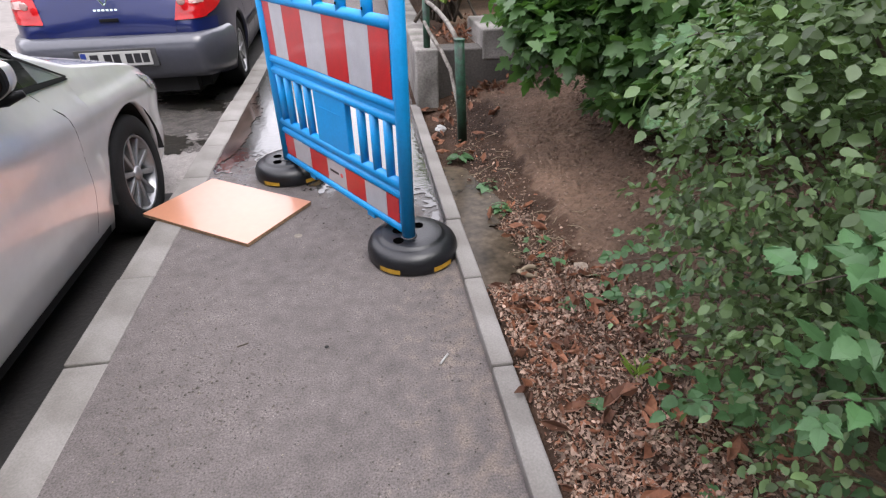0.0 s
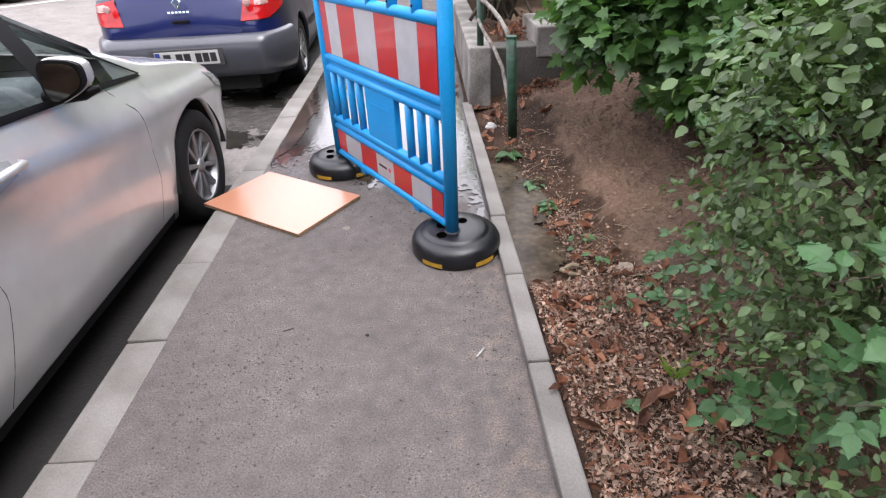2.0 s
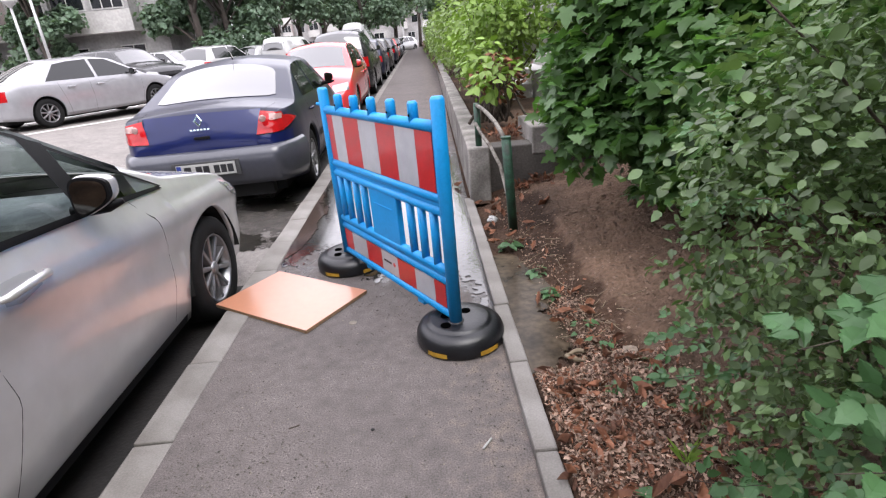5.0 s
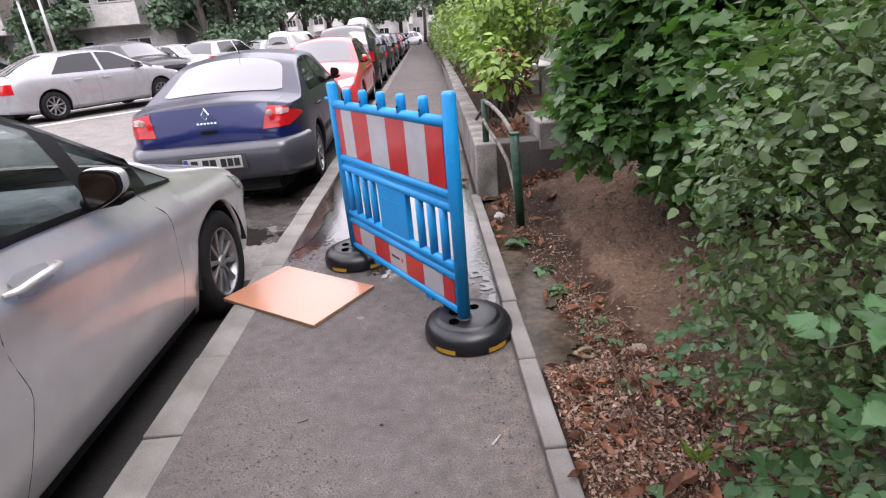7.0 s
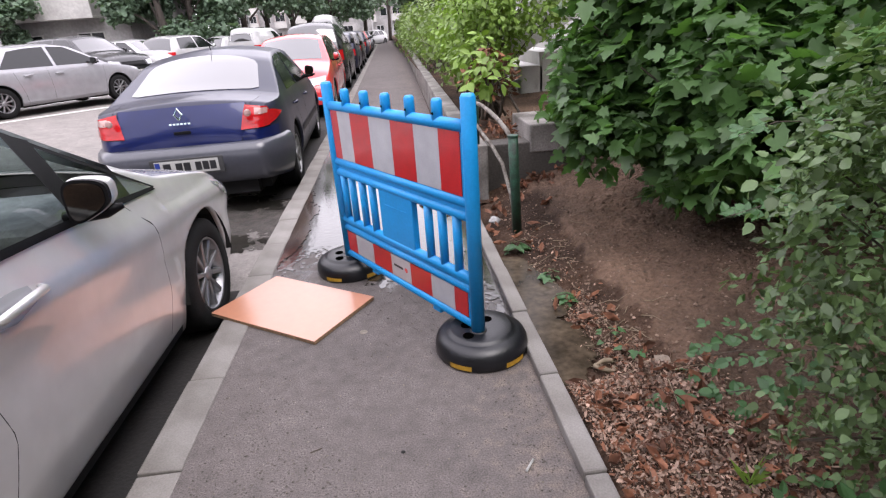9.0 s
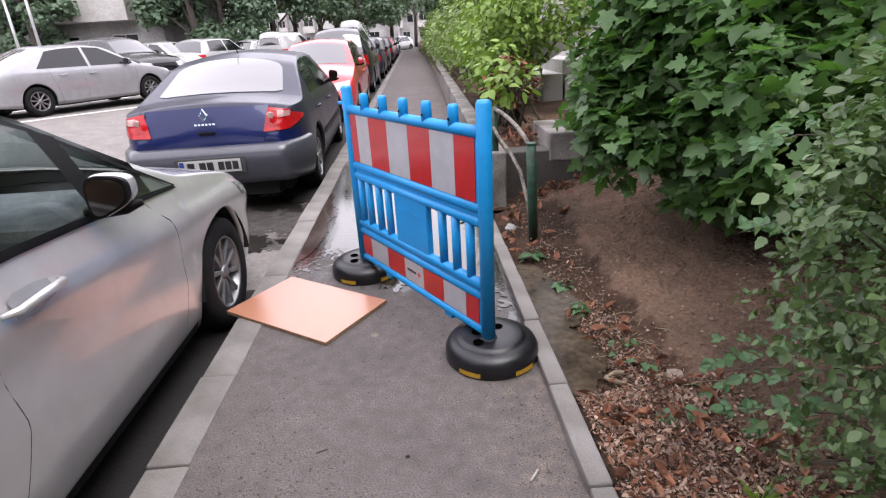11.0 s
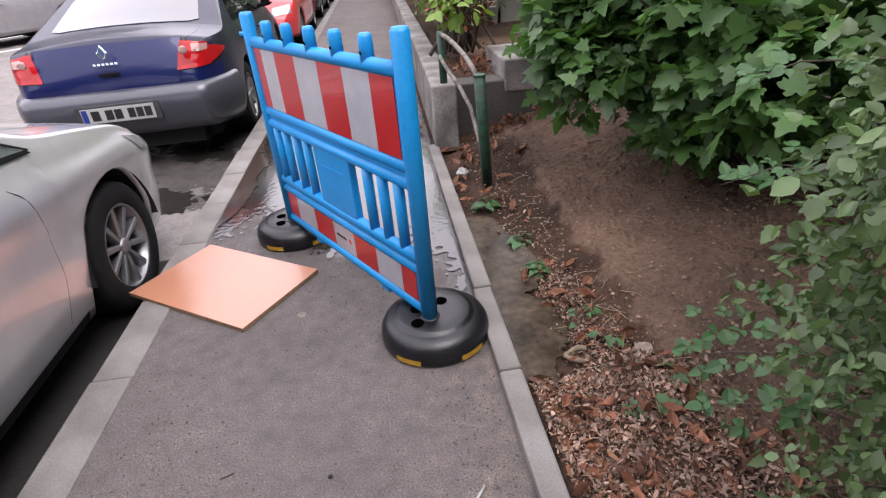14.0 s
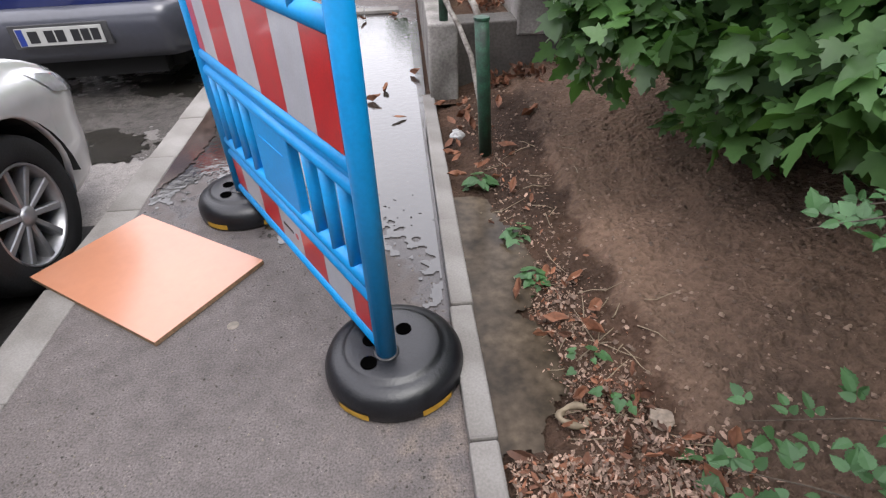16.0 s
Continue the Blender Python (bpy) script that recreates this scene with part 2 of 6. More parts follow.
def part(name, bm, material, parent=None, label="", smooth=False):
    me = bpy.data.meshes.new(name)
    if isinstance(bm, tuple):
        me.from_pydata(*bm)
    else:
        bm.to_mesh(me)
        bm.free()
    for m in material if isinstance(material, (list, tuple)) else [material]:
        me.materials.append(m)
    if smooth:
        me.shade_smooth()
    ob = new(name, me)
    if parent:
        ob.parent = parent
    if label:
        ob["label"] = label
    return ob


def thing(name, label, category, at=None, group="", kind=""):
    e = tagged(new(name), label, category, group, kind)
    e.empty_display_size = 0.1
    if at:
        e.matrix_world = at
    return e


def box(bm, x0, x1, y0, y1, z0, z1, bevel=0.0, m=None):
    r = bmesh.ops.create_cube(bm, size=1)
    vs = r["verts"]
    for v in vs:
        v.co = Vector(((x0 + x1) / 2 + v.co.x * (x1 - x0), (y0 + y1) / 2 + v.co.y * (y1 - y0), (z0 + z1) / 2 + v.co.z * (z1 - z0)))
        if m:
            v.co = m @ v.co
    if bevel:
        es = list({e for v in vs for e in v.link_edges})
        bmesh.ops.bevel(bm, geom=es, offset=bevel, segments=2, affect="EDGES", profile=0.5)
    return bm


def boxm(*a, **k):
    return box(bmesh.new(), *a, **k)


def tube(points, r, n=8, cap=True):
    """A round bar along points; r one radius or one per point."""
    pts = [Vector(p) for p in points]
    rs = r if isinstance(r, (list, tuple)) else [r] * len(pts)
    vs, fs = [], []
    for i, p in enumerate(pts):
        d = (pts[min(i + 1, len(pts) - 1)] - pts[max(i - 1, 0)]).normalized()
        a = d.cross(Vector((0, 0, 1)) if abs(d.z) < 0.9 else Vector((1, 0, 0))).normalized()
        b = d.cross(a)
        for k in range(n):
            t = 2 * math.pi * k / n
            vs.append(p + (a * math.cos(t) + b * math.sin(t)) * rs[i])
    for i in range(len(pts) - 1):
        for k in range(n):
            fs.append((i * n + k, i * n + (k + 1) % n, (i + 1) * n + (k + 1) % n, (i + 1) * n + k))
    if cap:
        fs.append(tuple(range(n))[::-1])
        fs.append(tuple(range((len(pts) - 1) * n, len(pts) * n)))
    return ([tuple(v) for v in vs], [], fs)


def lathe(profile, n=32, axis="z"):
    """A turned solid from (radius, height) pairs."""
    vs, fs = [], []
    for r, h in profile:
        for k in range(n):
            t = 2 * math.pi * k / n
            c, s = r * math.cos(t), r * math.sin(t)
            vs.append((c, s, h) if axis == "z" else (h, c, s))
    m = len(profile)
    for i in range(m - 1):
        for k in range(n):
            fs.append((i * n + k, i * n + (k + 1) % n, (i + 1) * n + (k + 1) % n, (i + 1) * n + k))
    fs.append(tuple(range(n))[::-1])
    fs.append(tuple(range((m - 1) * n, m * n)))
    return (vs, [], fs)


def lerp_table(tab, s):
    if s <= tab[0][0]:
        return tab[0][1]
    for (a, va), (b, vb) in zip(tab, tab[1:]):
        if s <= b:
            t = (s - a) / (b - a)
            return va + (vb - va) * t
    return tab[-1][1]


def smooth_table(tab, s, w):
    return sum(lerp_table(tab, s + k * w) for k in (-1, -0.5, 0, 0.5, 1)) / 5

# ---- ground, road, pavement ----


def grid(x0, x1, nx, y0, y1, ny, height):
    vs = [(x0 + (x1 - x0) * i / nx, y0 + (y1 - y0) * j / ny, 0) for j in range(ny + 1) for i in range(nx + 1)]
    vs = [(x, y, height(x, y)) for x, y, _ in vs]
    fs = [(j * (nx + 1) + i, j * (nx + 1) + i + 1, (j + 1) * (nx + 1) + i + 1, (j + 1) * (nx + 1) + i) for j in range(ny) for i in range(nx)]
    return (vs, [], fs)


def ease(t):
    t = max(0.0, min(1.0, t))
    return t * t * (3 - 2 * t)


ROAD_Z = -0.15


def road_z(x, y):
    return ROAD_Z + 0.24 * ease((-x - 3.2) / 6)


M_GROUND = mat("far_ground", (0.16, 0.15, 0.12), 0.95, scale=0.2, vary=0.2, fine=3, bump=0.02)
tagged(part("ground", grid(-1500, 1500, 4, -1500, 1500, 4, lambda x, y: -0.45), M_GROUND), "grey-brown ground reaching to the horizon", "ground", kind="structure")
tagged(part("road", grid(-80, -1.13, 320, -20, 160, 30, road_z), M_ROAD, smooth=True), "grey asphalt road, damp beside the kerb", "road", kind="structure")
pv = grid(-0.995, 0.29, 12, -6, 120, 200, lambda x, y: 0.0)
pv = ([(x if x < 0.28 else x + 0.03 + max(0, y - 3.9) * 0.02 if y > 3.9 else x, y, z) for x, y, z in pv[0]], [], pv[2])
pavement = tagged(part("pavement", pv, M_ASPHALT), "worn grey asphalt pavement, wet beyond the barrier", "pavement", kind="structure")


def soil_z(x, y):
    d = x - 0.37 + 0.03 * noise.noise((y * 2.3, 7, 0)) + 0.012 * noise.noise((y * 9, 3, 0))
    heap = 1 - ease((y - 1.52) / 0.16)
    z = -0.045 + 0.055 * ease((d - 0.18) / 0.2) + 0.045 * ease((d - 0.44) / 0.07) + 0.40 * ease((d - 0.46) / 1.7) + 0.05 * ease((y - 2.5) / 1.2) * ease(d / 0.2)
    z += 0.075 * heap * ease((d + 0.06) / 0.08) * (1 - ease((d - 0.35) / 0.3))
    return z + 0.02 * noise.noise((x * 3.1, y * 3.1, 0)) * ease(d / 0.2) + 0.014 * noise.noise((x * 11, y * 11, 3)) + 0.011 * noise.noise((x * 31, y * 31, 5))


tagged(part("soil_bed", grid(0.36, 3.2, 190, -6, 4.3, 640, soil_z), M_SOIL, smooth=True), "bare brown earth bed sloping up from the kerb", "soil", kind="structure")
tagged(part("bank", grid(0.5, 9, 20, 4.34, 90, 40, lambda x, y: 0.375 + 0.05 * noise.noise((x, y, 0))), M_SOIL, smooth=True), "raised earth behind the low concrete wall", "soil", kind="structure")
tagged(part("rear_bed", grid(3.15, 9, 10, -6, 4.3, 20, lambda x, y: 0.42), M_SOIL), "earth under the shrubs", "soil", kind="structure")

# near-black sheet painted for the shade under the cars, left out between them
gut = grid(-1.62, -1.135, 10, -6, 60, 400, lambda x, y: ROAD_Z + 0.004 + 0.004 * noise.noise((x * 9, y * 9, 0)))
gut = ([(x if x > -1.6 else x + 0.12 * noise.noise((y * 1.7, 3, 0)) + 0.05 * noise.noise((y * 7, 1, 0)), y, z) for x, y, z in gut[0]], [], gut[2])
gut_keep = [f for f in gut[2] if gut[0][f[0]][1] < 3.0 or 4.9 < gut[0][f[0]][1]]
tagged(part("gutter", (gut[0], [], gut_keep), M_CAR_SHADE), "dark sheet along the kerb painted for the shade under the cars", "gutter", kind="structure")

# parking bay lines
M_LINE = mat("line_paint", (1.5, 1.49, 1.46), 0.7, scale=5, vary=0.12, fine=60)
for dx, dy in ((0, 0), (-2.78, 0), (0, 5.7), (0, 11.4), (-5.56, 0), (-2.78, 5.7)):
    vs, fs = [], []
    for q in range(13):
        x, y = -9.30 + dx + 3.59 * q / 12, 9.7 + dy + 6.8 * q / 12
        vs += [(x, y, road_z(x, y) + 0.006), (x + 0.125, y - 0.06, road_z(x + 0.125, y) + 0.006)]
        if q:
            fs.append((2 * q - 2, 2 * q - 1, 2 * q + 1, 2 * q))
    tagged(part("bay_line", (vs, [], fs), M_LINE), "white painted parking bay line on the asphalt", "road marking", "parking bay lines", "structure")

# ---- low wall, planter, railing ----
wall = tagged(part("wall_low", boxm(0.352, 0.525, 4.04, 60, -0.05, 0.43, bevel=0.014, m=Matrix.Translation((0.37, 3.97, 0)) @ Matrix.Rotation(radians(-1.0), 4, "Z") @ Matrix.Translation((-0.37, -3.97, 0))), M_CONC), "low grey concrete retaining wall with a stained end", "wall", kind="structure")
tagged(part("verge", grid(0.29, 0.75, 6, 3.955, 30, 300, lambda x, y: -0.012 + 0.008 * noise.noise((x * 14, y * 9, 1))), M_SOIL, smooth=True), "strip of dirt between pavement and wall", "soil", kind="structure")
tagged(part("wall_cross", boxm(0.53, 2.6, 4.2, 4.42, 0.0, 0.39, bevel=0.012), M_CONC_DARK), "dark concrete cross wall of the planter", "wall", kind="structure")
tagged(part("wall_step", boxm(0.90, 2.6, 4.188, 4.85, 0.3, 0.53, bevel=0.014), M_CONC), "weathered concrete step above the cross wall", "wall", kind="structure")

M_PALECONC = mat("pale_concrete", (0.95, 0.93, 0.9), 0.85, scale=3, vary=0.08, fine=50, bump=0.002)
M_GREEN = mat("chipped_green_paint", (0.03, 0.115, 0.065), 0.55, scale=25, vary=0.3, fine=120, bump=0.0006, tint=(0.03, 0.08, 0.05))
M_ROD = mat("weathered_rod", (0.36, 0.33, 0.29), 0.7, scale=20, vary=0.3, fine=90, bump=0.0006, tint=(0.17, 0.13, 0.1))
railing = thing("garden_railing", "bent low garden railing with chipped green posts", "railing")
part("post", tube([(0.578, 3.275, -0.05), (0.556, 3.225, 0.3), (0.533, 3.17, 0.655)], 0.031, 14), M_GREEN, railing, "chipped green steel post", True)
part("post_cap", lathe([(0.0, 0), (0.034, 0.001), (0.034, 0.012), (0.0, 0.014)], 14), M_GREEN, railing).location = (0.533, 3.17, 0.652)
part("post", tube([(0.452, 4.12, 0.40), (0.452, 4.13, 0.765)], 0.026, 12), M_GREEN, railing, "", True)
part("rail", tube([(0.452, 4.12, 0.75), (0.475, 3.95, 0.745), (0.495, 3.75, 0.73), (0.512, 3.5, 0.705), (0.524, 3.32, 0.67), (0.532, 3.19, 0.63)], 0.015, 10), M_ROD, railing, "bent pale steel rod", True)
part("rail", tube([(0.43, 4.06, 0.62), (0.45, 3.9, 0.57), (0.50, 3.7, 0.49), (0.535, 3.52, 0.40), (0.555, 3.38, 0.24), (0.57, 3.29, 0.06)], 0.013, 10), M_ROD, railing, "bent pale steel rod", True)

# pale garden stair beyond the bushes
stair = thing("garden_stair", "pale concrete garden stair behind the bushes", "stair")
for k in range(8):
    part("step", boxm(1.25 + .3 * k, 1.60 + .3 * k, 7.4, 8.8, .35, .56 + .17 * k, bevel=.01), M_PALECONC, stair)
part("parapet", boxm(0, 2.9, 0, .12, 0, .5, m=pose(1.1, 7.25, .62, 0, -29.5, 0)), M_PALECONC, stair, "sloping pale parapet")

# ---- barrier ----


def rod_between(a, b, r, n=10):
    return tube([a, b], r, n)


def barrier():
    a, b = Vector((0.088, 1.885, 0)), Vector((-0.508, 2.861, 0))
    d = (b - a)
    length = d.length
    m = Matrix.Translation(a) @ Matrix.Rotation(math.atan2(d.y, d.x), 4, "Z")
    e = thing("barrier", "blue plastic roadworks barrier with red and white striped boards", "barrier", m)
    W = length
    post = part("post", tube([(0, 0, 0.085), (0, 0, 1.07), (0, 0, 1.082)], [0.029, 0.029, 0.022], 16), M_BLUE, e, "", True)
    post2 = part("post", tube([(W, 0, 0.085), (W, 0, 1.07), (W, 0, 1.082)], [0.029, 0.029, 0.022], 16), M_BLUE, e, "", True)
    for z, r in ((0.965, 0.024), (0.672, 0.022), (0.615, 0.022), (0.345, 0.022), (0.295, 0.02), (0.135, 0.022)):
        part("rail", tube([(0.02, 0, z), (W - 0.02, 0, z)], r, 12), M_BLUE, e, "", True)
    part("web", boxm(0.02, W - 0.02, -0.008, 0.008, 0.615, 0.672), M_BLUE2, e)
    part("web", boxm(0.02, W - 0.02, -0.008, 0.008, 0.295, 0.345), M_BLUE2, e)
    part("striped_backing", boxm(0.025, W - 0.025, -0.009, 0.009, 0.675, 0.96), M_BLUE2, e)
    part("striped_backing", boxm(0.025, W - 0.025, -0.009, 0.009, 0.14, 0.295), M_BLUE2, e)
    for z0, z1, edges, first in (
        (0.695, 0.944, (0.045, 0.178, 0.350, 0.530, 0.720, 0.905, 1.04, 1.115), 0),
        (0.160, 0.276, (0.045, 0.135, 0.305, 0.475, 0.650, 0.825, 1.01, 1.115), 0),
    ):
        for side in (1, -1):
            for k, (x0, x1) in enumerate(zip(edges, edges[1:])):
                red = (k % 2 == 0)
                part("stripe", boxm(x0 + 0.0004, x1 - 0.0004, min(side * 0.0095, side * 0.0125), max(side * 0.0095, side * 0.0125), z0, z1), M_RED if red else M_WHITE, e, "red foil stripe" if red else "white foil stripe")
    for x in (0.105, 0.205, 0.305, 0.785, 0.885, 0.995, 1.085):
        if x < W - 0.04:
            part("slat", tube([(x, 0, 0.34), (x, 0, 0.625)], 0.019, 10), M_BLUE, e, "", True)
    part("panel", boxm(0.41, 0.70, -0.016, 0.016, 0.34, 0.625, bevel=0.006), M_BLUE2, e, "flat blue panel between the slats")
    part("panel_ridge", boxm(0.46, 0.65, 0.016, 0.0185, 0.53, 0.534), M_BLUE, e)
    part("panel_ridge", boxm(0.46, 0.65, -0.0185, -0.016, 0.53, 0.534), M_BLUE, e)
    for x in (0.19, 0.38, 0.57, 0.76, 0.95):
        part("stub", tube([(x, 0, 0.96), (x, 0, 1.045), (x, 0, 1.055)], [0.023, 0.022, 0.016], 12), M_BLUE, e, "", True)
        part("stub_hole", tube([(x, 0.0222, 1.0), (x, 0.0235, 1.0)], 0.006, 8), M_HOLE, e)
    part("hook", tube([(W, 0, 0.99), (W + 0.05, 0.0, 0.99), (W + 0.07, 0.02, 0.995)], 0.009, 8), M_BLUE, e, "", True)
    for x in (0.28, 0.84):
        part("lug", boxm(x - 0.03, x + 0.03, -0.012, 0.012, 0.095, 0.12, bevel=0.004), M_BLUE, e)
    # marks on the lower board, bars for a small emblem and its line
    part("emblem", tube([(0.515, 0.0126, 0.222), (0.515, 0.0134, 0.222)], 0.012, 16), M_REDP, e)
    part("emblem_bar", boxm(0.545, 0.625, 0.0126, 0.0134, 0.216, 0.228), M_INK, e)
    return e


def rubber_base(at, turn, label):
    e = thing("rubber_base", label, "base", pose(*at, 0, 0, turn), "barrier bases")
    part("body", lathe([(0.19, 0.0), (0.198, 0.01), (0.2, 0.035), (0.197, 0.058), (0.187, 0.078), (0.170, 0.091), (0.152, 0.097), (0.143, 0.099), (0.137, 0.106), (0.128, 0.110), (0.08, 0.1125), (0.03, 0.113)], 56), M_RUBBER, e, "", True)
    for k, (x, y) in enumerate(((-0.062, 0.008), (-0.065, -0.075), (0.032, 0.042))):
        part("hole", lathe([(0.023, 0), (0.023, 0.0025)], 20), M_HOLE, e).location = (x, y, 0.1125)
    part("socket", lathe([(.036, .1), (.036, .114), (.033, .116), (.001, .116)], 24), M_RUBBER, e, "", True).location = (-.017, -.04, 0)
    for a in (-125, -55, 55, 125):
        vs, fs = [], []
        for k in range(7):
            t = radians(a - 14 + 28 * k / 6)
            for z in (0.012, 0.034):
                vs.append((0.2015 * math.cos(t), 0.2015 * math.sin(t), z))
        for k in range(6):
            fs.append((2 * k, 2 * k + 2, 2 * k + 3, 2 * k + 1))
        part("reflector", (vs, [], fs), M_YELLOW, e, "yellow reflector strip")
    return e


barrier()
rubber_base((0.105, 1.925, 0.0), 0, "round black rubber base weight beside the kerb")
rubber_base((-0.515, 2.905, 0.0), 8, "round black rubber base weight in the puddle's edge")

# ---- orange board ----
M_ORANGE = mat("orange_laminate", (0.82, 0.36, 0.21), 0.3, scale=2, vary=0.04, fine=30, coat=0.6, coat_rough=0.18, spec=0.6)
M_CHIP = mat("chipboard_edge", (0.42, 0.26, 0.15), 0.8, scale=60, vary=0.25, fine=200)
c4 = [Vector((-0.638, 2.089, 0)), Vector((-0.392, 2.485, 0)), Vector((-0.958, 2.892, 0)), Vector((-1.208, 2.512, 0))]
ex = (Matrix.Rotation(radians(-2.4), 3, "Z") @ (c4[1] - c4[0])).normalized()
cen = c4[0] + ex * 0.234 + Vector((-ex.y, ex.x, 0)) * 0.35
bm_ = thing("orange_board", "flat orange laminated furniture board lying across the kerb", "board", Matrix.Translation(cen + Vector((0, 0, 0.003))) @ Matrix.Rotation(math.atan2(ex.y, ex.x), 4, "Z"))
part("core", boxm(-0.233, 0.233, -0.348, 0.348, 0.0, 0.0155), M_CHIP, bm_, "raw chipboard core")
part("laminate", boxm(-0.2335, 0.2335, -0.3485, 0.3485, 0.0157, 0.018, bevel=0.0008), M_ORANGE, bm_, "glossy orange laminate face")

# ---- puddle and mud ----
M_WATER = mat("puddle_water", (0.05, 0.046, 0.04), 0.03, scale=1.5, vary=0.2, fine=30, spec=0.9, bump=0.0012)
M_MUDWATER = mat("muddy_water", (0.105, 0.079, 0.054), 0.24, scale=5, vary=0.4, fine=30, spec=0.14)
M_REDMUD = mat("red_brown_slurry", (0.085, 0.058, 0.048), 0.12, scale=5, vary=0.35, fine=40, spec=0.45)


def blotch(x0, x1, y0, y1, step, inside, z):
    nx, ny = int((x1 - x0) / step), int((y1 - y0) / step)
    vs, fs, idx = [], [], {}

    def vid(i, j):
        if (i, j) not in idx:
            idx[i, j] = len(vs)
            vs.append((x0 + i * step, y0 + j * step, z))
        return idx[i, j]

    for j in range(ny):
        for i in range(nx):
            if inside(x0 + (i + 0.5) * step, y0 + (j + 0.5) * step):
                fs.append((vid(i, j), vid(i + 1, j), vid(i + 1, j + 1), vid(i, j + 1)))
    return (vs, [], fs)


def wet_in(x, y):
    n = 0.35 * noise.noise((x * 2.1, y * 1.4, 1)) + 0.22 * noise.noise((x * 7, y * 6, 2)) + 0.2 * noise.noise((x * 26, y * 24, 4))
    return y + n > min(3.0, 2.52 - 0.9 * x) and y < 6.1 + 0.3 * n and -0.985 + 0.16 * abs(n) < x < 0.275 and noise.noise((x * 3.3, y * 2.2, 9)) + 0.5 * noise.noise((x * 34, y * 34, 6)) + 0.55 * ease((4.3 - y) / 1.2) * noise.noise((x * 75, y * 75, 8)) < 0.50 + 1.0 * ease((y - 2.9) / 1.2)


tagged(part("puddle", blotch(-0.985, 0.285, 2.1, 6.3, 0.007, wet_in, 0.004), M_WATER), "shallow rain puddle on the pavement mirroring the sky", "puddle", kind="structure")


MUD_EDGE = [(1.62, .50), (1.72, .54), (1.85, .60), (2.0, .62), (2.12, .53), (2.28, .62), (2.5, .60), (2.75, .57), (2.95, .42)]


def mud_in(x, y):
    n = 0.06 * noise.noise((x * 9, y * 5, 1)) + 0.025 * noise.noise((x * 40, y * 40, 2))
    return 0.362 < x < lerp_table(MUD_EDGE, y) + n and 1.62 + n < y < 2.9


tagged(part("mud_puddle", blotch(0.362, 0.72, 1.5, 2.95, 0.005, mud_in, -0.026), M_MUDWATER), "strip of muddy standing water along the kerb", "puddle", kind="structure")


def slurry_in(x, y):
    n = 0.12 * noise.noise((x * 5, y * 3, 1)) + 0.05 * noise.noise((x * 24, y * 24, 2))
    return -0.985 < x < -0.99 + 0.11 * ease((y - 3.0) / 0.35) * (1 - ease((y - 3.9) / 1.1)) + n * 0.8 and 2.98 < y < 5.0


tagged(part("red_slurry", blotch(-0.985, -0.55, 2.9, 5.1, 0.008, slurry_in, 0.008), M_REDMUD), "red-brown slurry lying wet against the kerb", "puddle", kind="structure")


def road_wet(x, y):
    n = noise.noise((x * 1.6, y * 1.6, 4)) + 0.5 * noise.noise((x * 5, y * 5, 4)) + 0.25 * noise.noise((x * 19, y * 19, 4))
    return n > 0.30 and (x + 1.14) < -0.02
tagged(part("road_puddle", blotch(-2.9, -1.14, 3.0, 5.6, 0.011, road_wet, ROAD_Z + 0.005), M_WATER), "broken wet film on the road by the kerb", "puddle", kind="structure")
for x0, x1 in ((-0.55, -0.13), (-0.12, 0.20)):
    ob = tagged(part("paving_slab", boxm(x0, x1, 6.28, 6.42, 0.0, 0.03, bevel=0.005), M_KERB), "pale slab laid across the wet pavement", "slab", "loose slabs")

# ---- cars ----


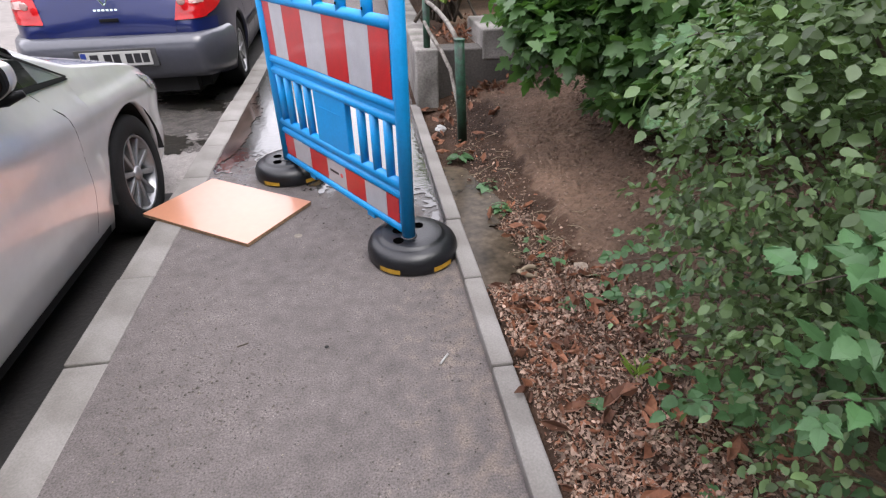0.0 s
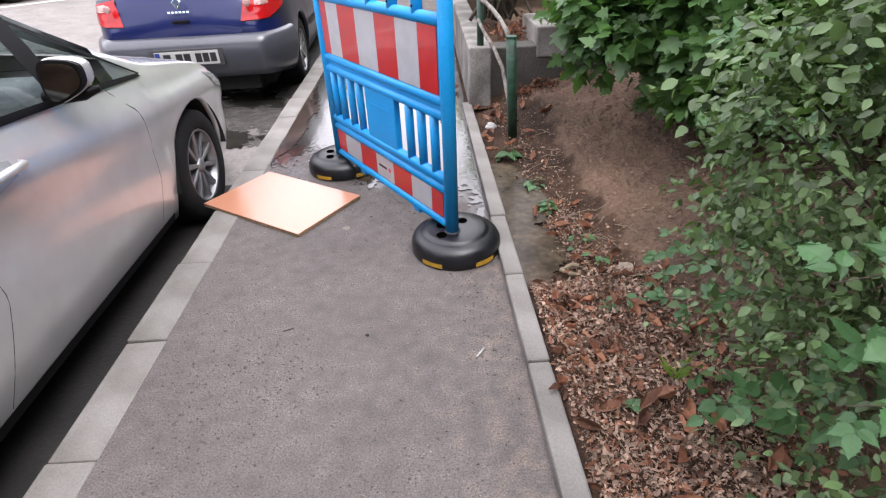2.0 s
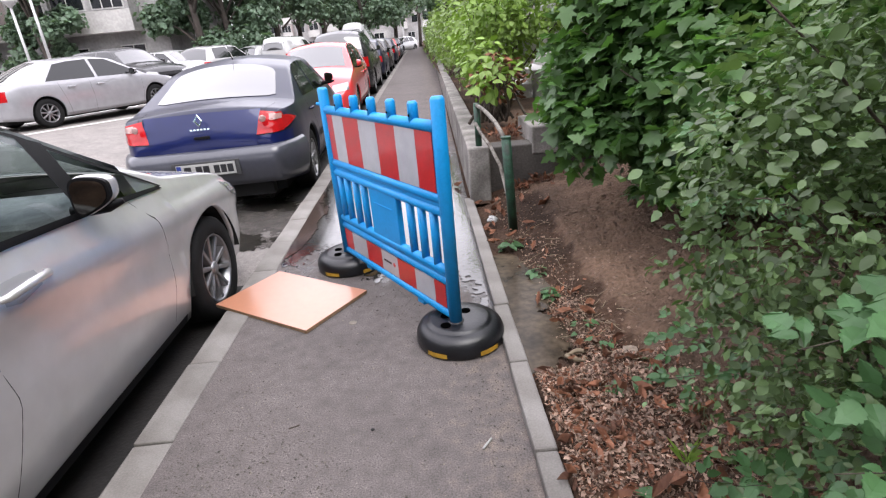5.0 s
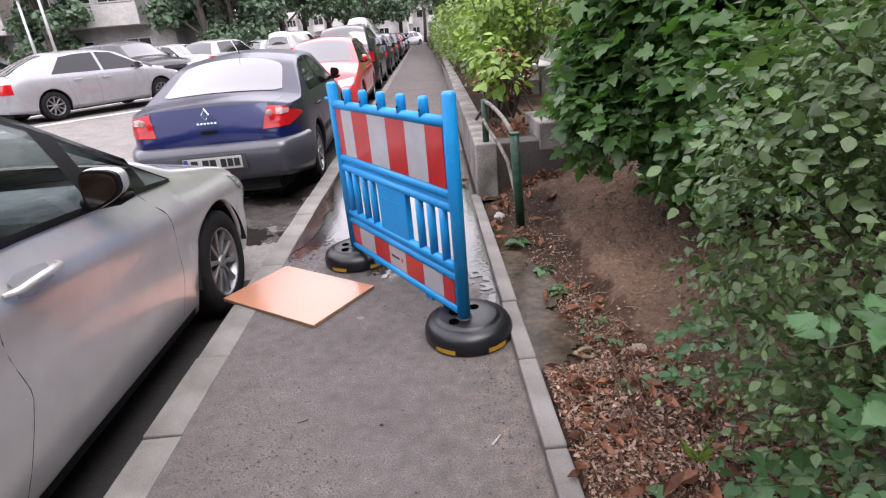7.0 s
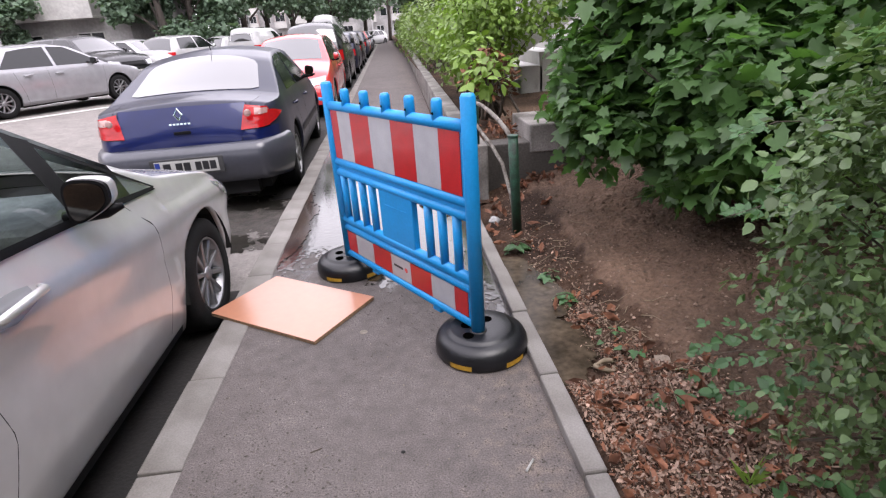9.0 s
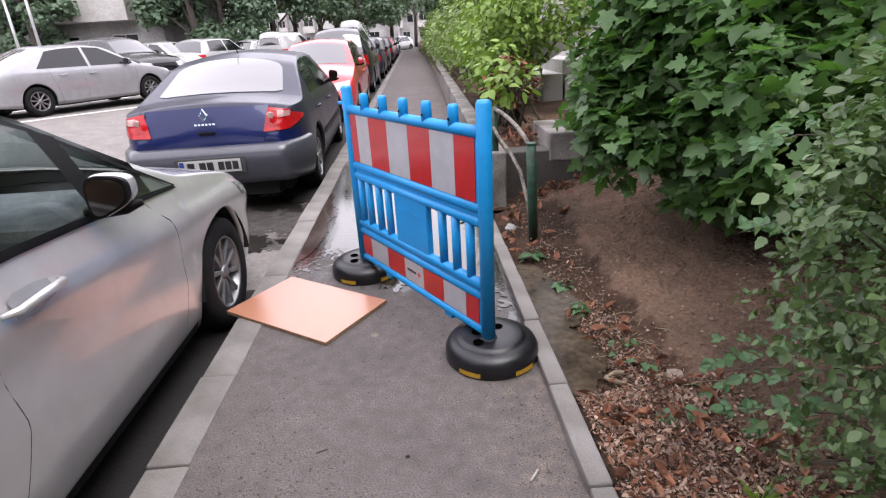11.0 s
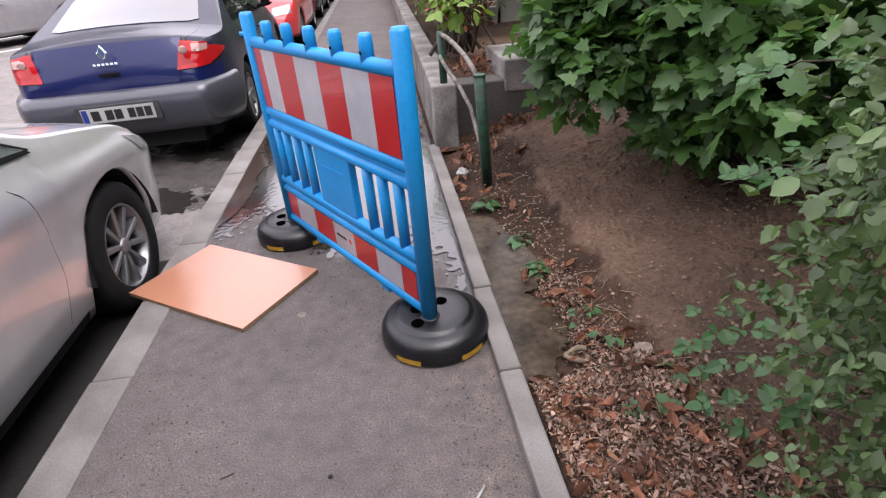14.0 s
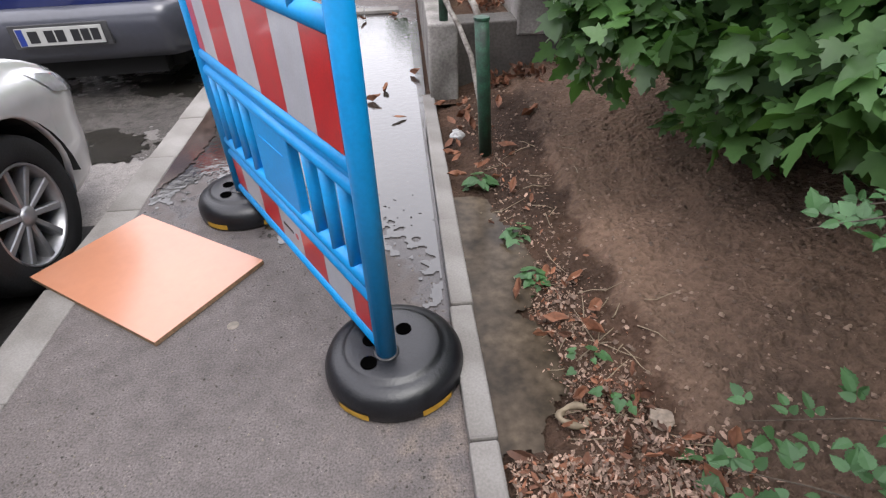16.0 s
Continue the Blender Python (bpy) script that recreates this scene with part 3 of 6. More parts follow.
class Body:
    """A car body as a half-width hw(s, z) along s (0 rear, L front), from side and plan outlines."""

    def __init__(self, L, half, top, belt, sill=0.2, wheels=(0.9, 3.6), r=0.315, round_=0.22, tumble=0.42, crease=None, glazed=None):
        self.crease, self.glazed = crease, glazed
        self.L, self.half, self.top_t, self.belt_t, self.sill, self.wheels, self.r, self.round, self.tumble = L, half, top, belt, sill, wheels, r, round_, tumble

    def W(self, s):
        a = min(s, self.L - s)
        q = self.round * 1.9
        f = 1.0 if a >= q else (1 - (1 - max(a, 0) / q) ** 3.0) * 0.22 + 0.78
        return self.half * f * (1 - 0.035 * ((s - self.L / 2) / (self.L / 2)) ** 2)

    def top(self, s):
        return smooth_table(self.top_t, s, 0.06)

    def belt(self, s):
        return min(smooth_table(self.belt_t, s, 0.05), self.top(s) - 0.05)

    def hw(self, s, z):
        W, b, t = self.W(s), self.belt(s), self.top(s)
        if z <= b:
            if self.crease:
                zc = lerp_table(self.crease, s)
                d = z - zc
                W += 0.018 * math.exp(-(d / (0.035 if d > 0 else 0.10)) ** 2) - 0.012 * math.exp(-((d + 0.17) / 0.09) ** 2)
                W -= 0.044 * max(0.0, -d - 0.05) / 0.5
            if z < 0.5:
                return W * (1 - (0.035 if self.crease else 0.07) * ((0.5 - z) / 0.3) ** 2)
            return W * (1 - 0.055 * ((z - 0.5) / max(0.05, b - 0.5)) ** 2.5)
        if z >= t:
            return 0.0
        ze = max(b, t - 0.07)
        w = W * 0.945 - self.tumble * (min(z, ze) - b) - 0.10 * (min(z, ze) - b) ** 2
        if z > ze:
            q = (t - z) / max(1e-4, t - ze)
            w *= 1 - (1 - math.sqrt(max(0, q))) * 1.0
        return max(0.0, w)

    def ztop(self, s, x):
        lo, hi = 0.25, self.top(s)
        lo = min(self.belt(s), hi - 0.02)
        for _ in range(22):
            m = (lo + hi) / 2
            if self.hw(s, m) >= abs(x):
                lo = m
            else:
                hi = m
        return lo

    def end(self, x, z, front):
        for k in range(240):
            s = k * 0.006
            q = self.L - s if front else s
            if self.top(q) > z and self.hw(q, z) >= abs(x):
                return q
        return q

    def zlow(self, s):
        z = self.sill + 0.06 * max(0, 1 - min(s, self.L - s) / 0.5)
        R = self.r + 0.055
        for c in self.wheels:
            if abs(s - c) < R:
                z = max(z, self.r - 0.0 + math.sqrt(R * R - (s - c) ** 2))
        return z

    def shell(self):
        R = self.r + 0.055
        st = set(round(x, 4) for x in np.arange(0.0, self.L + 0.001, 0.07))
        st |= {round(self.L, 4)} | {round(v, 4) for v in (0.015, 0.03, 0.05, self.L - 0.015, self.L - 0.03, self.L - 0.05)}
        for c in self.wheels:
            st |= {round(c + R * math.cos(math.pi * k / 18), 4) for k in range(19)} | {round(c - R - 0.002, 4), round(c + R + 0.002, 4)}
        st = sorted(st)
        rows = []
        for s in st:
            zl, b, t = self.zlow(s), self.belt(s), self.top(s)
            zl = min(zl, b - 0.04)
            ze = max(b, t - 0.07)
            half = [(self.hw(s, zl) * 0.97, zl)]
            half += [(self.hw(s, z), z) for z in (max(zl + 0.001 * k, zl + (b - zl) * k / 8) for k in np.linspace(0, 8, 17 if self.crease else 9))]
            half += [(self.hw(s, z), z) for z in (b + (ze - b) * k / 5 + 0.0005 for k in range(1, 6))]
            w = self.hw(s, ze)
            half += [(w * q, ze + (t - ze) * (1 - q * q)) for q in (0.97, 0.9, 0.75, 0.5, 0.25, 0.0)]
            rows.append([(x, s, z) for x, z in half] + [(-x, s, z) for x, z in half[-2::-1]])
        n = len(rows[0])
        vs = [v for r in rows for v in r]
        m = n // 2 - 6  # ring index of the upper window line

        def solid(i, k):
            if not self.glazed:
                return True
            side0, side1, top0, top1 = self.glazed
            k = min(k, n - 2 - k)
            return not (m - 5 <= k < m and side0 < st[i] < side1) and not (k > m + 2 and top0 < st[i] < top1)

        fs = [(i * n + k, i * n + k + 1, (i + 1) * n + k + 1, (i + 1) * n + k) for i in range(len(rows) - 1) for k in range(n - 1) if solid(i, k)]
        fs += [tuple(range(n))[::-1], tuple(range((len(rows) - 1) * n, len(rows) * n))]
        return (vs, [], [f[::-1] for f in fs])

    # patches that follow the surface
    def side(self, sg, off):
        return lambda s, z: (sg * (self.hw(s, z) + off), s, z)

    def roof(self, off):
        return lambda x, s: (x, s, self.ztop(s, x) + off)

    def rear(self, off):
        return lambda x, z: (x, self.end(x, z, False) - off, z)

    def nose(self, off):
        return lambda x, z: (x, self.end(x, z, True) + off, z)


def along(poly, t):
    ls = [math.dist(a, b) for a, b in zip(poly, poly[1:])]
    d = t * sum(ls)
    for (a, b), l in zip(zip(poly, poly[1:]), ls):
        if d <= l + 1e-9:
            q = d / l if l else 0
            return (a[0] + (b[0] - a[0]) * q, a[1] + (b[1] - a[1]) * q)
        d -= l
    return poly[-1]


def patch(lower, upper, fn, nu=10, nv=4):
    vs, fs = [], []
    for j in range(nv + 1):
        for i in range(nu + 1):
            a, b = along(lower, i / nu), along(upper, i / nu)
            q = j / nv
            vs.append(fn(a[0] + (b[0] - a[0]) * q, a[1] + (b[1] - a[1]) * q))
    for j in range(nv):
        for i in range(nu):
            fs.append((j * (nu + 1) + i, j * (nu + 1) + i + 1, (j + 1) * (nu + 1) + i + 1, (j + 1) * (nu + 1) + i))
    return (vs, [], fs)


def seam(poly, fn, r=0.0022, n=24):
    pts = [fn(*along(poly, k / n)) for k in range(n + 1)]
    return tube(pts, r, 5)


WHEELS = {}


def wheel(parent, at, r, side, spokes, rim_mat, style="alloy"):
    key = (round(r, 3), spokes, rim_mat.name)
    if key not in WHEELS:
        rr = r * 0.66
        t = lathe([(rr, -0.1), (r * 0.93, -0.1), (r * 0.985, -0.085), (r, -0.05), (r, 0.05), (r * 0.985, 0.085), (r * 0.93, 0.1), (rr + 0.01, 0.1), (rr, 0.095)], 40, "x")
        t = (t[0], [], t[2][:-2])
        rim = lathe([(rr * 0.9, -0.09), (rr, -0.09), (rr * 1.005, 0.085), (rr * 0.975, 0.097), (rr * 0.93, 0.09), (rr * 0.9, 0.02), (rr * 0.88, -0.02)], 40, "x")
        rim = (rim[0], [], rim[2][:-2])
        disc = lathe([(0.001, 0.005), (rr * 0.9, 0.005), (rr * 0.9, 0.0), (0.001, 0.0)], 24, "x")
        bm = bmesh.new()
        for k in range(spokes):
            a = 2 * math.pi * k / spokes
            m = Matrix.Rotation(a, 4, "X")
            w0, w1 = rr * 0.055, rr * 0.075
            vs = [bm.verts.new(m @ Vector(p)) for p in ((0.075, -w0, rr * 0.12), (0.075, w0, rr * 0.12), (0.086, w1, rr * 0.93), (0.086, -w1, rr * 0.93), (0.03, -w0, rr * 0.12), (0.03, w0, rr * 0.12), (0.04, w1, rr * 0.93), (0.04, -w1, rr * 0.93))]
            for f in ((0, 1, 2, 3), (4, 7, 6, 5), (0, 4, 5, 1), (2, 6, 7, 3), (1, 5, 6, 2), (0, 3, 7, 4)):
                bm.faces.new([vs[i] for i in f])
        bmesh.ops.recalc_face_normals(bm, faces=bm.faces)
        bmesh.ops.bevel(bm, geom=list(bm.edges), offset=0.004, segments=1, affect="EDGES")
        sp = bpy.data.meshes.new("spokes")
        bm.to_mesh(sp)
        bm.free()
        sp.materials.append(rim_mat)
        out = []
        for nm, d, mm in (("tyre", t, M_TYRE), ("rim", rim, rim_mat), ("brake_disc", disc, M_UNDER), ("hub_cap", lathe([(0.001, 0.02), (rr * 0.2, 0.02), (rr * 0.2, 0.078), (rr * 0.15, 0.088), (0.001, 0.09)], 20, "x"), rim_mat)):
            me = bpy.data.meshes.new(nm)
            me.from_pydata(*d)
            me.materials.append(mm)
            me.shade_smooth()
            out.append((nm, me))
        out.append(("spokes", sp))
        WHEELS[key] = out
    parts = WHEELS[key]
    w = new("wheel", parts[0][1])
    w.parent = parent
    w["label"] = "black tyre on a spoked wheel"
    w.matrix_local = Matrix.Translation(at) @ (Matrix.Identity(4) if side > 0 else Matrix.Rotation(math.pi, 4, "Z"))
    for nm, me in parts[1:]:
        o = new(nm, me)
        o.parent = w
    return w


def car(name, label, at, B, body_mat, spokes=10, rim=None, glass=(), top_glass=(), bits=(), seams=(), handles=(), mirror=None, group="", sides=(1, -1), pane=None):
    e = thing(name, label, "car", at, group)
    part("body", B.shell(), body_mat, e, "", True)
    half = B.half
    part("underbody", boxm(-half + 0.24, half - 0.24, 0.25, B.L - 0.25, 0.17, 0.62), M_UNDER, e)
    R = B.r + 0.06
    for s0, s1 in ((0.12, B.wheels[0] - R), (B.wheels[0] + R, B.wheels[1] - R), (B.wheels[1] + R, B.L - 0.15)):
        if s1 - s0 > 0.1:
            w = half * (.88 if s0 > B.wheels[0] and s1 < B.wheels[1] else .6)
            part("floor_pan", boxm(-w, w, s0, s1, 0.165, 0.33), M_UNDER, e)
    for c in B.wheels:
        for sg in (1, -1):
            vs, fs = [], []
            for k in range(17):
                a = math.pi * k / 16
                for x in (half - 0.30, half - 0.03):
                    vs.append((sg * x, c + R * math.cos(a), B.r + R * math.sin(a)))
            for k in range(16):
                fs.append((2 * k, 2 * k + 1, 2 * k + 3, 2 * k + 2))
            part("wheel_well", (vs, [], fs), M_UNDER, e)
            wheel(e, (sg * (half - 0.138), c, B.r), B.r, sg, spokes, rim or M_ALLOY)
    for lower, upper in glass:
        for sg in sides:
            part("side_window", patch(lower, upper, B.side(sg, 0.004), 12, 5), pane or M_SIDEGLASS, e, "", True).visible_shadow = pane is None
    for nm, lower, upper in top_glass:
        part(nm, patch(lower, upper, B.roof(0.005), 14, 8), pane or M_GLASS, e, "", True).visible_shadow = pane is None
    for nm, kind, lower, upper, m, off, lab in bits:
        if kind == "side":
            for sg in sides:
                part(nm, patch(lower, upper, B.side(sg, off), 10, 4), m, e, lab, True)
        else:
            fn = {"rear": B.rear, "nose": B.nose, "roof": B.roof}[kind](off)
            part(nm, patch(lower, upper, fn, 14, 5), m, e, lab, True)
    for kind, poly in seams:
        if kind == "side":
            for sg in sides:
                part("panel_gap", seam(poly, B.side(sg, -0.0015)), M_SEAM, e)
        else:
            part("panel_gap", seam(poly, {"rear": B.rear, "nose": B.nose, "roof": B.roof}[kind](-0.0015)), M_SEAM, e)
    for s0, s1, z in handles:
        for sg in sides:
            pts = [(sg * (B.hw(s0 + (s1 - s0) * q, z) + o), s0 + (s1 - s0) * q, z + 0.008 * math.sin(q * math.pi)) for q, o in ((0, 0.0), (0.12, 0.03), (0.5, 0.038), (0.88, 0.03), (1, 0.0))]
            part("door_handle", tube(pts, [0.008, 0.013, 0.014, 0.013, 0.008], 8), body_mat, e, "", True)
    if mirror:
        s, z = mirror
        for sg in sides:
            x = sg * B.hw(s, z)
            bm = bmesh.new()
            bmesh.ops.create_icosphere(bm, subdivisions=4, radius=1)

            def shell_at(px, py, pz):
                """Squarish housing, flat behind, domed in front and drawn back towards its outer end."""
                qx, qz = math.copysign(abs(px) ** 0.62, px), math.copysign(abs(pz) ** 0.62, pz)
                hz = 0.064 - 0.020 * qx
                return Vector((x + sg * (0.104 + 0.056 * qx), s + (py * 0.105 if py > 0 else py * 0.02) * (1 - 0.25 * max(0, qx)) + 0.03 * qx, z + 0.045 + qz * hz + 0.008 * qx))

            for v in bm.verts:
                v.co = shell_at(v.co.x, v.co.y, v.co.z)
            if sg < 0:
                bmesh.ops.reverse_faces(bm, faces=bm.faces)
            mr = part("wing_mirror", bm, body_mat, e, "", True)
            part("mirror_base", tube([(x - sg * 0.01, s + 0.03, z - 0.022), (x + sg * 0.05, s + 0.03, z - 0.020), (x + sg * 0.12, s + 0.035, z - 0.016), (x + sg * 0.17, s + 0.05, z - 0.004)], [0.020, 0.024, 0.022, 0.010], 10), M_DARKPLASTIC, mr, "black lower shell", True)
            for nm, k, yy, mm, lab in (("mirror_surround", .96, -.024, M_DARKPLASTIC, "black mirror surround"), ("mirror_glass", .82, -.030, M_MIRROR, "mirror glass")):
                ring = [shell_at(math.cos(a), 0, math.sin(a)) for a in np.linspace(0, 2 * math.pi, 33)[:-1]]
                mid = sum(ring, Vector()) / 32
                ring = [mid + (p - mid) * k for p in ring]
                vs = [(p.x, p.y + yy, p.z) for p in ring] + [(p.x, p.y + .01, p.z) for p in ring]
                part(nm, (vs, [], [tuple(range(32))] + [(q, (q + 1) % 32, 32 + (q + 1) % 32, 32 + q) for q in range(32)]), mm, mr, lab)
    return e


def plate(parent, at, text=True, w=0.52, rot=(90, 0, 0)):
    p = part("number_plate", boxm(-w / 2, w / 2, -0.055, 0.055, 0, 0.006, bevel=0.002), M_PLATE, parent, "white number plate")
    p.matrix_local = pose(*at, *rot)
    part("band", boxm(-w / 2 + 0.006, -w / 2 + 0.045, -0.05, 0.05, 0.0062, 0.0075), M_EU, p, "blue band")
    for x0, x1 in ((-0.19, -0.13), (-0.09, -0.035), (-0.025, 0.03), (0.07, 0.12), (0.13, 0.18), (0.19, 0.24)):
        part("bar", boxm(x0, x1, -0.036, 0.036, 0.0062, 0.0075), M_INK, p)
    return p


# silver compact car beside the kerb
B_NEAR = Body(4.34, 0.90,
              [(0, .80), (.05, 1.12), (.3, 1.32), (.8, 1.50), (1.5, 1.555), (2.0, 1.53), (2.4, 1.435), (2.62, 1.335), (2.76, 1.25), (3.03, 1.10), (3.3, .985), (3.6, .925), (3.95, .85), (4.18, .735), (4.29, .6), (4.34, .45)],
              [(0, 1.0), (2.0, .995), (2.55, .955), (3.05, .905), (3.35, .86), (3.7, .80), (4.0, .72), (4.2, .64), (4.34, .5)], 0.185, (0.83, 3.57), 0.305, 0.21, crease=[(0, .885), (2.27, .86), (2.87, .80), (3.28, .75), (4.0, .69), (4.34, .6)], glazed=(.95, 3.0, 2.6, 3.3))
E_NEAR = car("silver_car", "silver compact car parked tight against the kerb", pose(-2.10, -0.88, ROAD_Z), B_NEAR, M_SILVER, 10, M_ALLOY, pane=M_PANE_CLEAR,
    glass=(([(2.0, .998), (2.33, .977), (2.61, .957)], [(2.0, 1.425), (2.2, 1.395), (2.38, 1.345), (2.60, 1.235)]), ([(0.75, 1.03), (1.9, 1.0)], [(0.95, 1.38), (1.3, 1.425), (1.9, 1.43)]), ([(2.68, .950), (2.9, .925), (3.17, .894)], [(2.68, 1.198), (2.84, 1.097), (3.0, 1.006), (3.17, .904)])),
    top_glass=(("windscreen", [(-.66, 3.40), (0, 3.47), (.66, 3.40)], [(-.55, 2.50), (0, 2.42), (.55, 2.50)]), ("rear_window", [(-.6, .12), (.6, .12)], [(-.5, .65), (.5, .65)])),
    bits=(("headlight", "nose", [(.56, .60), (.82, .66)], [(.52, .74), (.80, .76)], M_LAMP_CLEAR, .006, "clear glossy headlight"),
          ("headlight", "nose", [(-.82, .66), (-.56, .60)], [(-.80, .76), (-.52, .74)], M_LAMP_CLEAR, .006, "clear glossy headlight"),
          ("headlight", "side", [(3.99, .632), (4.24, .56)], [(3.90, .735), (4.20, .645)], M_LAMP_CLEAR, .004, "clear glossy headlight"),
          ("grille", "nose", [(-.3, .46), (.3, .46)], [(-.3, .60), (.3, .60)], M_DARKPLASTIC, .006, "black grille"),
          ("sill_trim", "side", [(1.25, .19), (3.15, .19)], [(1.25, .235), (3.15, .235)], M_DARKPLASTIC, .004, "black sill trim"),
          ("pillar_trim", "side", [(2.60, .945), (2.69, .94)], [(2.59, 1.25), (2.69, 1.205)], M_DARKPLASTIC, .007, "black pillar trim"),
          ("pillar_trim", "side", [(1.90, .985), (2.0, .985)], [(1.90, 1.435), (2.0, 1.43)], M_DARKPLASTIC, .007, "black pillar trim"),
          ("roof_trim", "side", [(.95, 1.375), (1.3, 1.42), (2.0, 1.42), (2.2, 1.39), (2.38, 1.34), (2.62, 1.225), (2.84, 1.09), (3.14, .922), (3.21, .890)], [(.95, 1.39), (1.3, 1.435), (2.0, 1.432), (2.21, 1.40), (2.39, 1.352), (2.635, 1.235), (2.855, 1.099), (3.155, .929), (3.225, .892)], M_DARKPLASTIC, .007, "black window trim"),
          ("window_trim", "side", [(.7, .985), (2.09, .974), (2.55, .942), (2.9, .908), (3.22, .880)], [(.7, 1.03), (2.1, .999), (2.55, .965), (2.9, .932), (3.2, .897)], M_DARKPLASTIC, .007, "black window trim"),
          # the handle's dish is not modelled; darker silver paints its shade
          ("handle_recess_shade", "side", [(2.09, .832), (2.15, .815), (2.25, .832)], [(2.09, .885), (2.15, .90), (2.25, .88)], M_SILVER2, .0015, "flat darker silver patch for the shade in the handle recess")),
    seams=(("side", [(1.98, .98), (2.0, .75), (2.03, .55), (1.95, .35), (1.90, .24)]), ("side", [(2.91, .90), (3.017, .787), (3.075, .635), (3.06, .45), (3.02, .26)]), ("roof", [(-.6, 4.10), (0, 4.18), (.6, 4.10)]), ("roof", [(.60, 3.52), (.66, 3.75), (.62, 4.02)]), ("roof", [(-.60, 3.52), (-.66, 3.75), (-.62, 4.02)])),
    handles=((2.05, 2.285, .862), (1.0, 1.22, .88)), mirror=(2.57, .985))


def cabin(car_, B):
    """Seats, dashboard and wheel seen through the windows."""
    for sg in (1, -1):
        part("door_lining", patch([(1.0, .45), (2.0, .45), (2.95, .45)], [(1.0, .985), (2.0, .975), (2.95, .90)], B.side(sg, -.045), 14, 5), M_FABRIC, car_, "dark door lining", True)
        seat = part("seat", boxm(sg * .37 - .25, sg * .37 + .25, 1.72, 2.28, .55, .72, bevel=.05), M_FABRIC, car_, "dark fabric seat")
        part("backrest", boxm(-.24, .24, -.07, .07, 0, .58, bevel=.05, m=pose(sg * .37, 1.74, .64, 16, 0, 0)), M_FABRIC, seat)
        part("headrest", boxm(-.13, .13, -.05, .05, 0, .17, bevel=.04, m=pose(sg * .37, 1.55, 1.23, 10, 0, 0)), M_FABRIC, seat)
    part("rear_seat", boxm(-.62, .62, .85, 1.3, .52, .72, bevel=.05), M_FABRIC, car_, "dark rear bench")
    part("rear_backrest", boxm(-.62, .62, -.07, .07, 0, .6, bevel=.05, m=pose(0, .86, .66, 18, 0, 0)), M_FABRIC, car_)
    part("dashboard", boxm(-.70, .70, 2.62, 3.2, .62, .915, bevel=.05), M_FABRIC, car_, "grey dashboard")
    part("steering_wheel", tube([(-.37 + .18 * math.cos(a), 2.46 - .06 * math.sin(a), .90 + .17 * math.sin(a)) for a in np.linspace(0, 2 * math.pi, 25)], .014, 8, False), M_DARKPLASTIC, car_, "black steering wheel", True)
    part("cowl", patch([(-.6, 3.36), (0, 3.43), (.6, 3.36)], [(-.6, 3.44), (0, 3.53), (.6, 3.44)], B.roof(.008), 12, 3), M_DARKPLASTIC, car_, "black wiper cowl", True)


cabin(E_NEAR, B_NEAR)

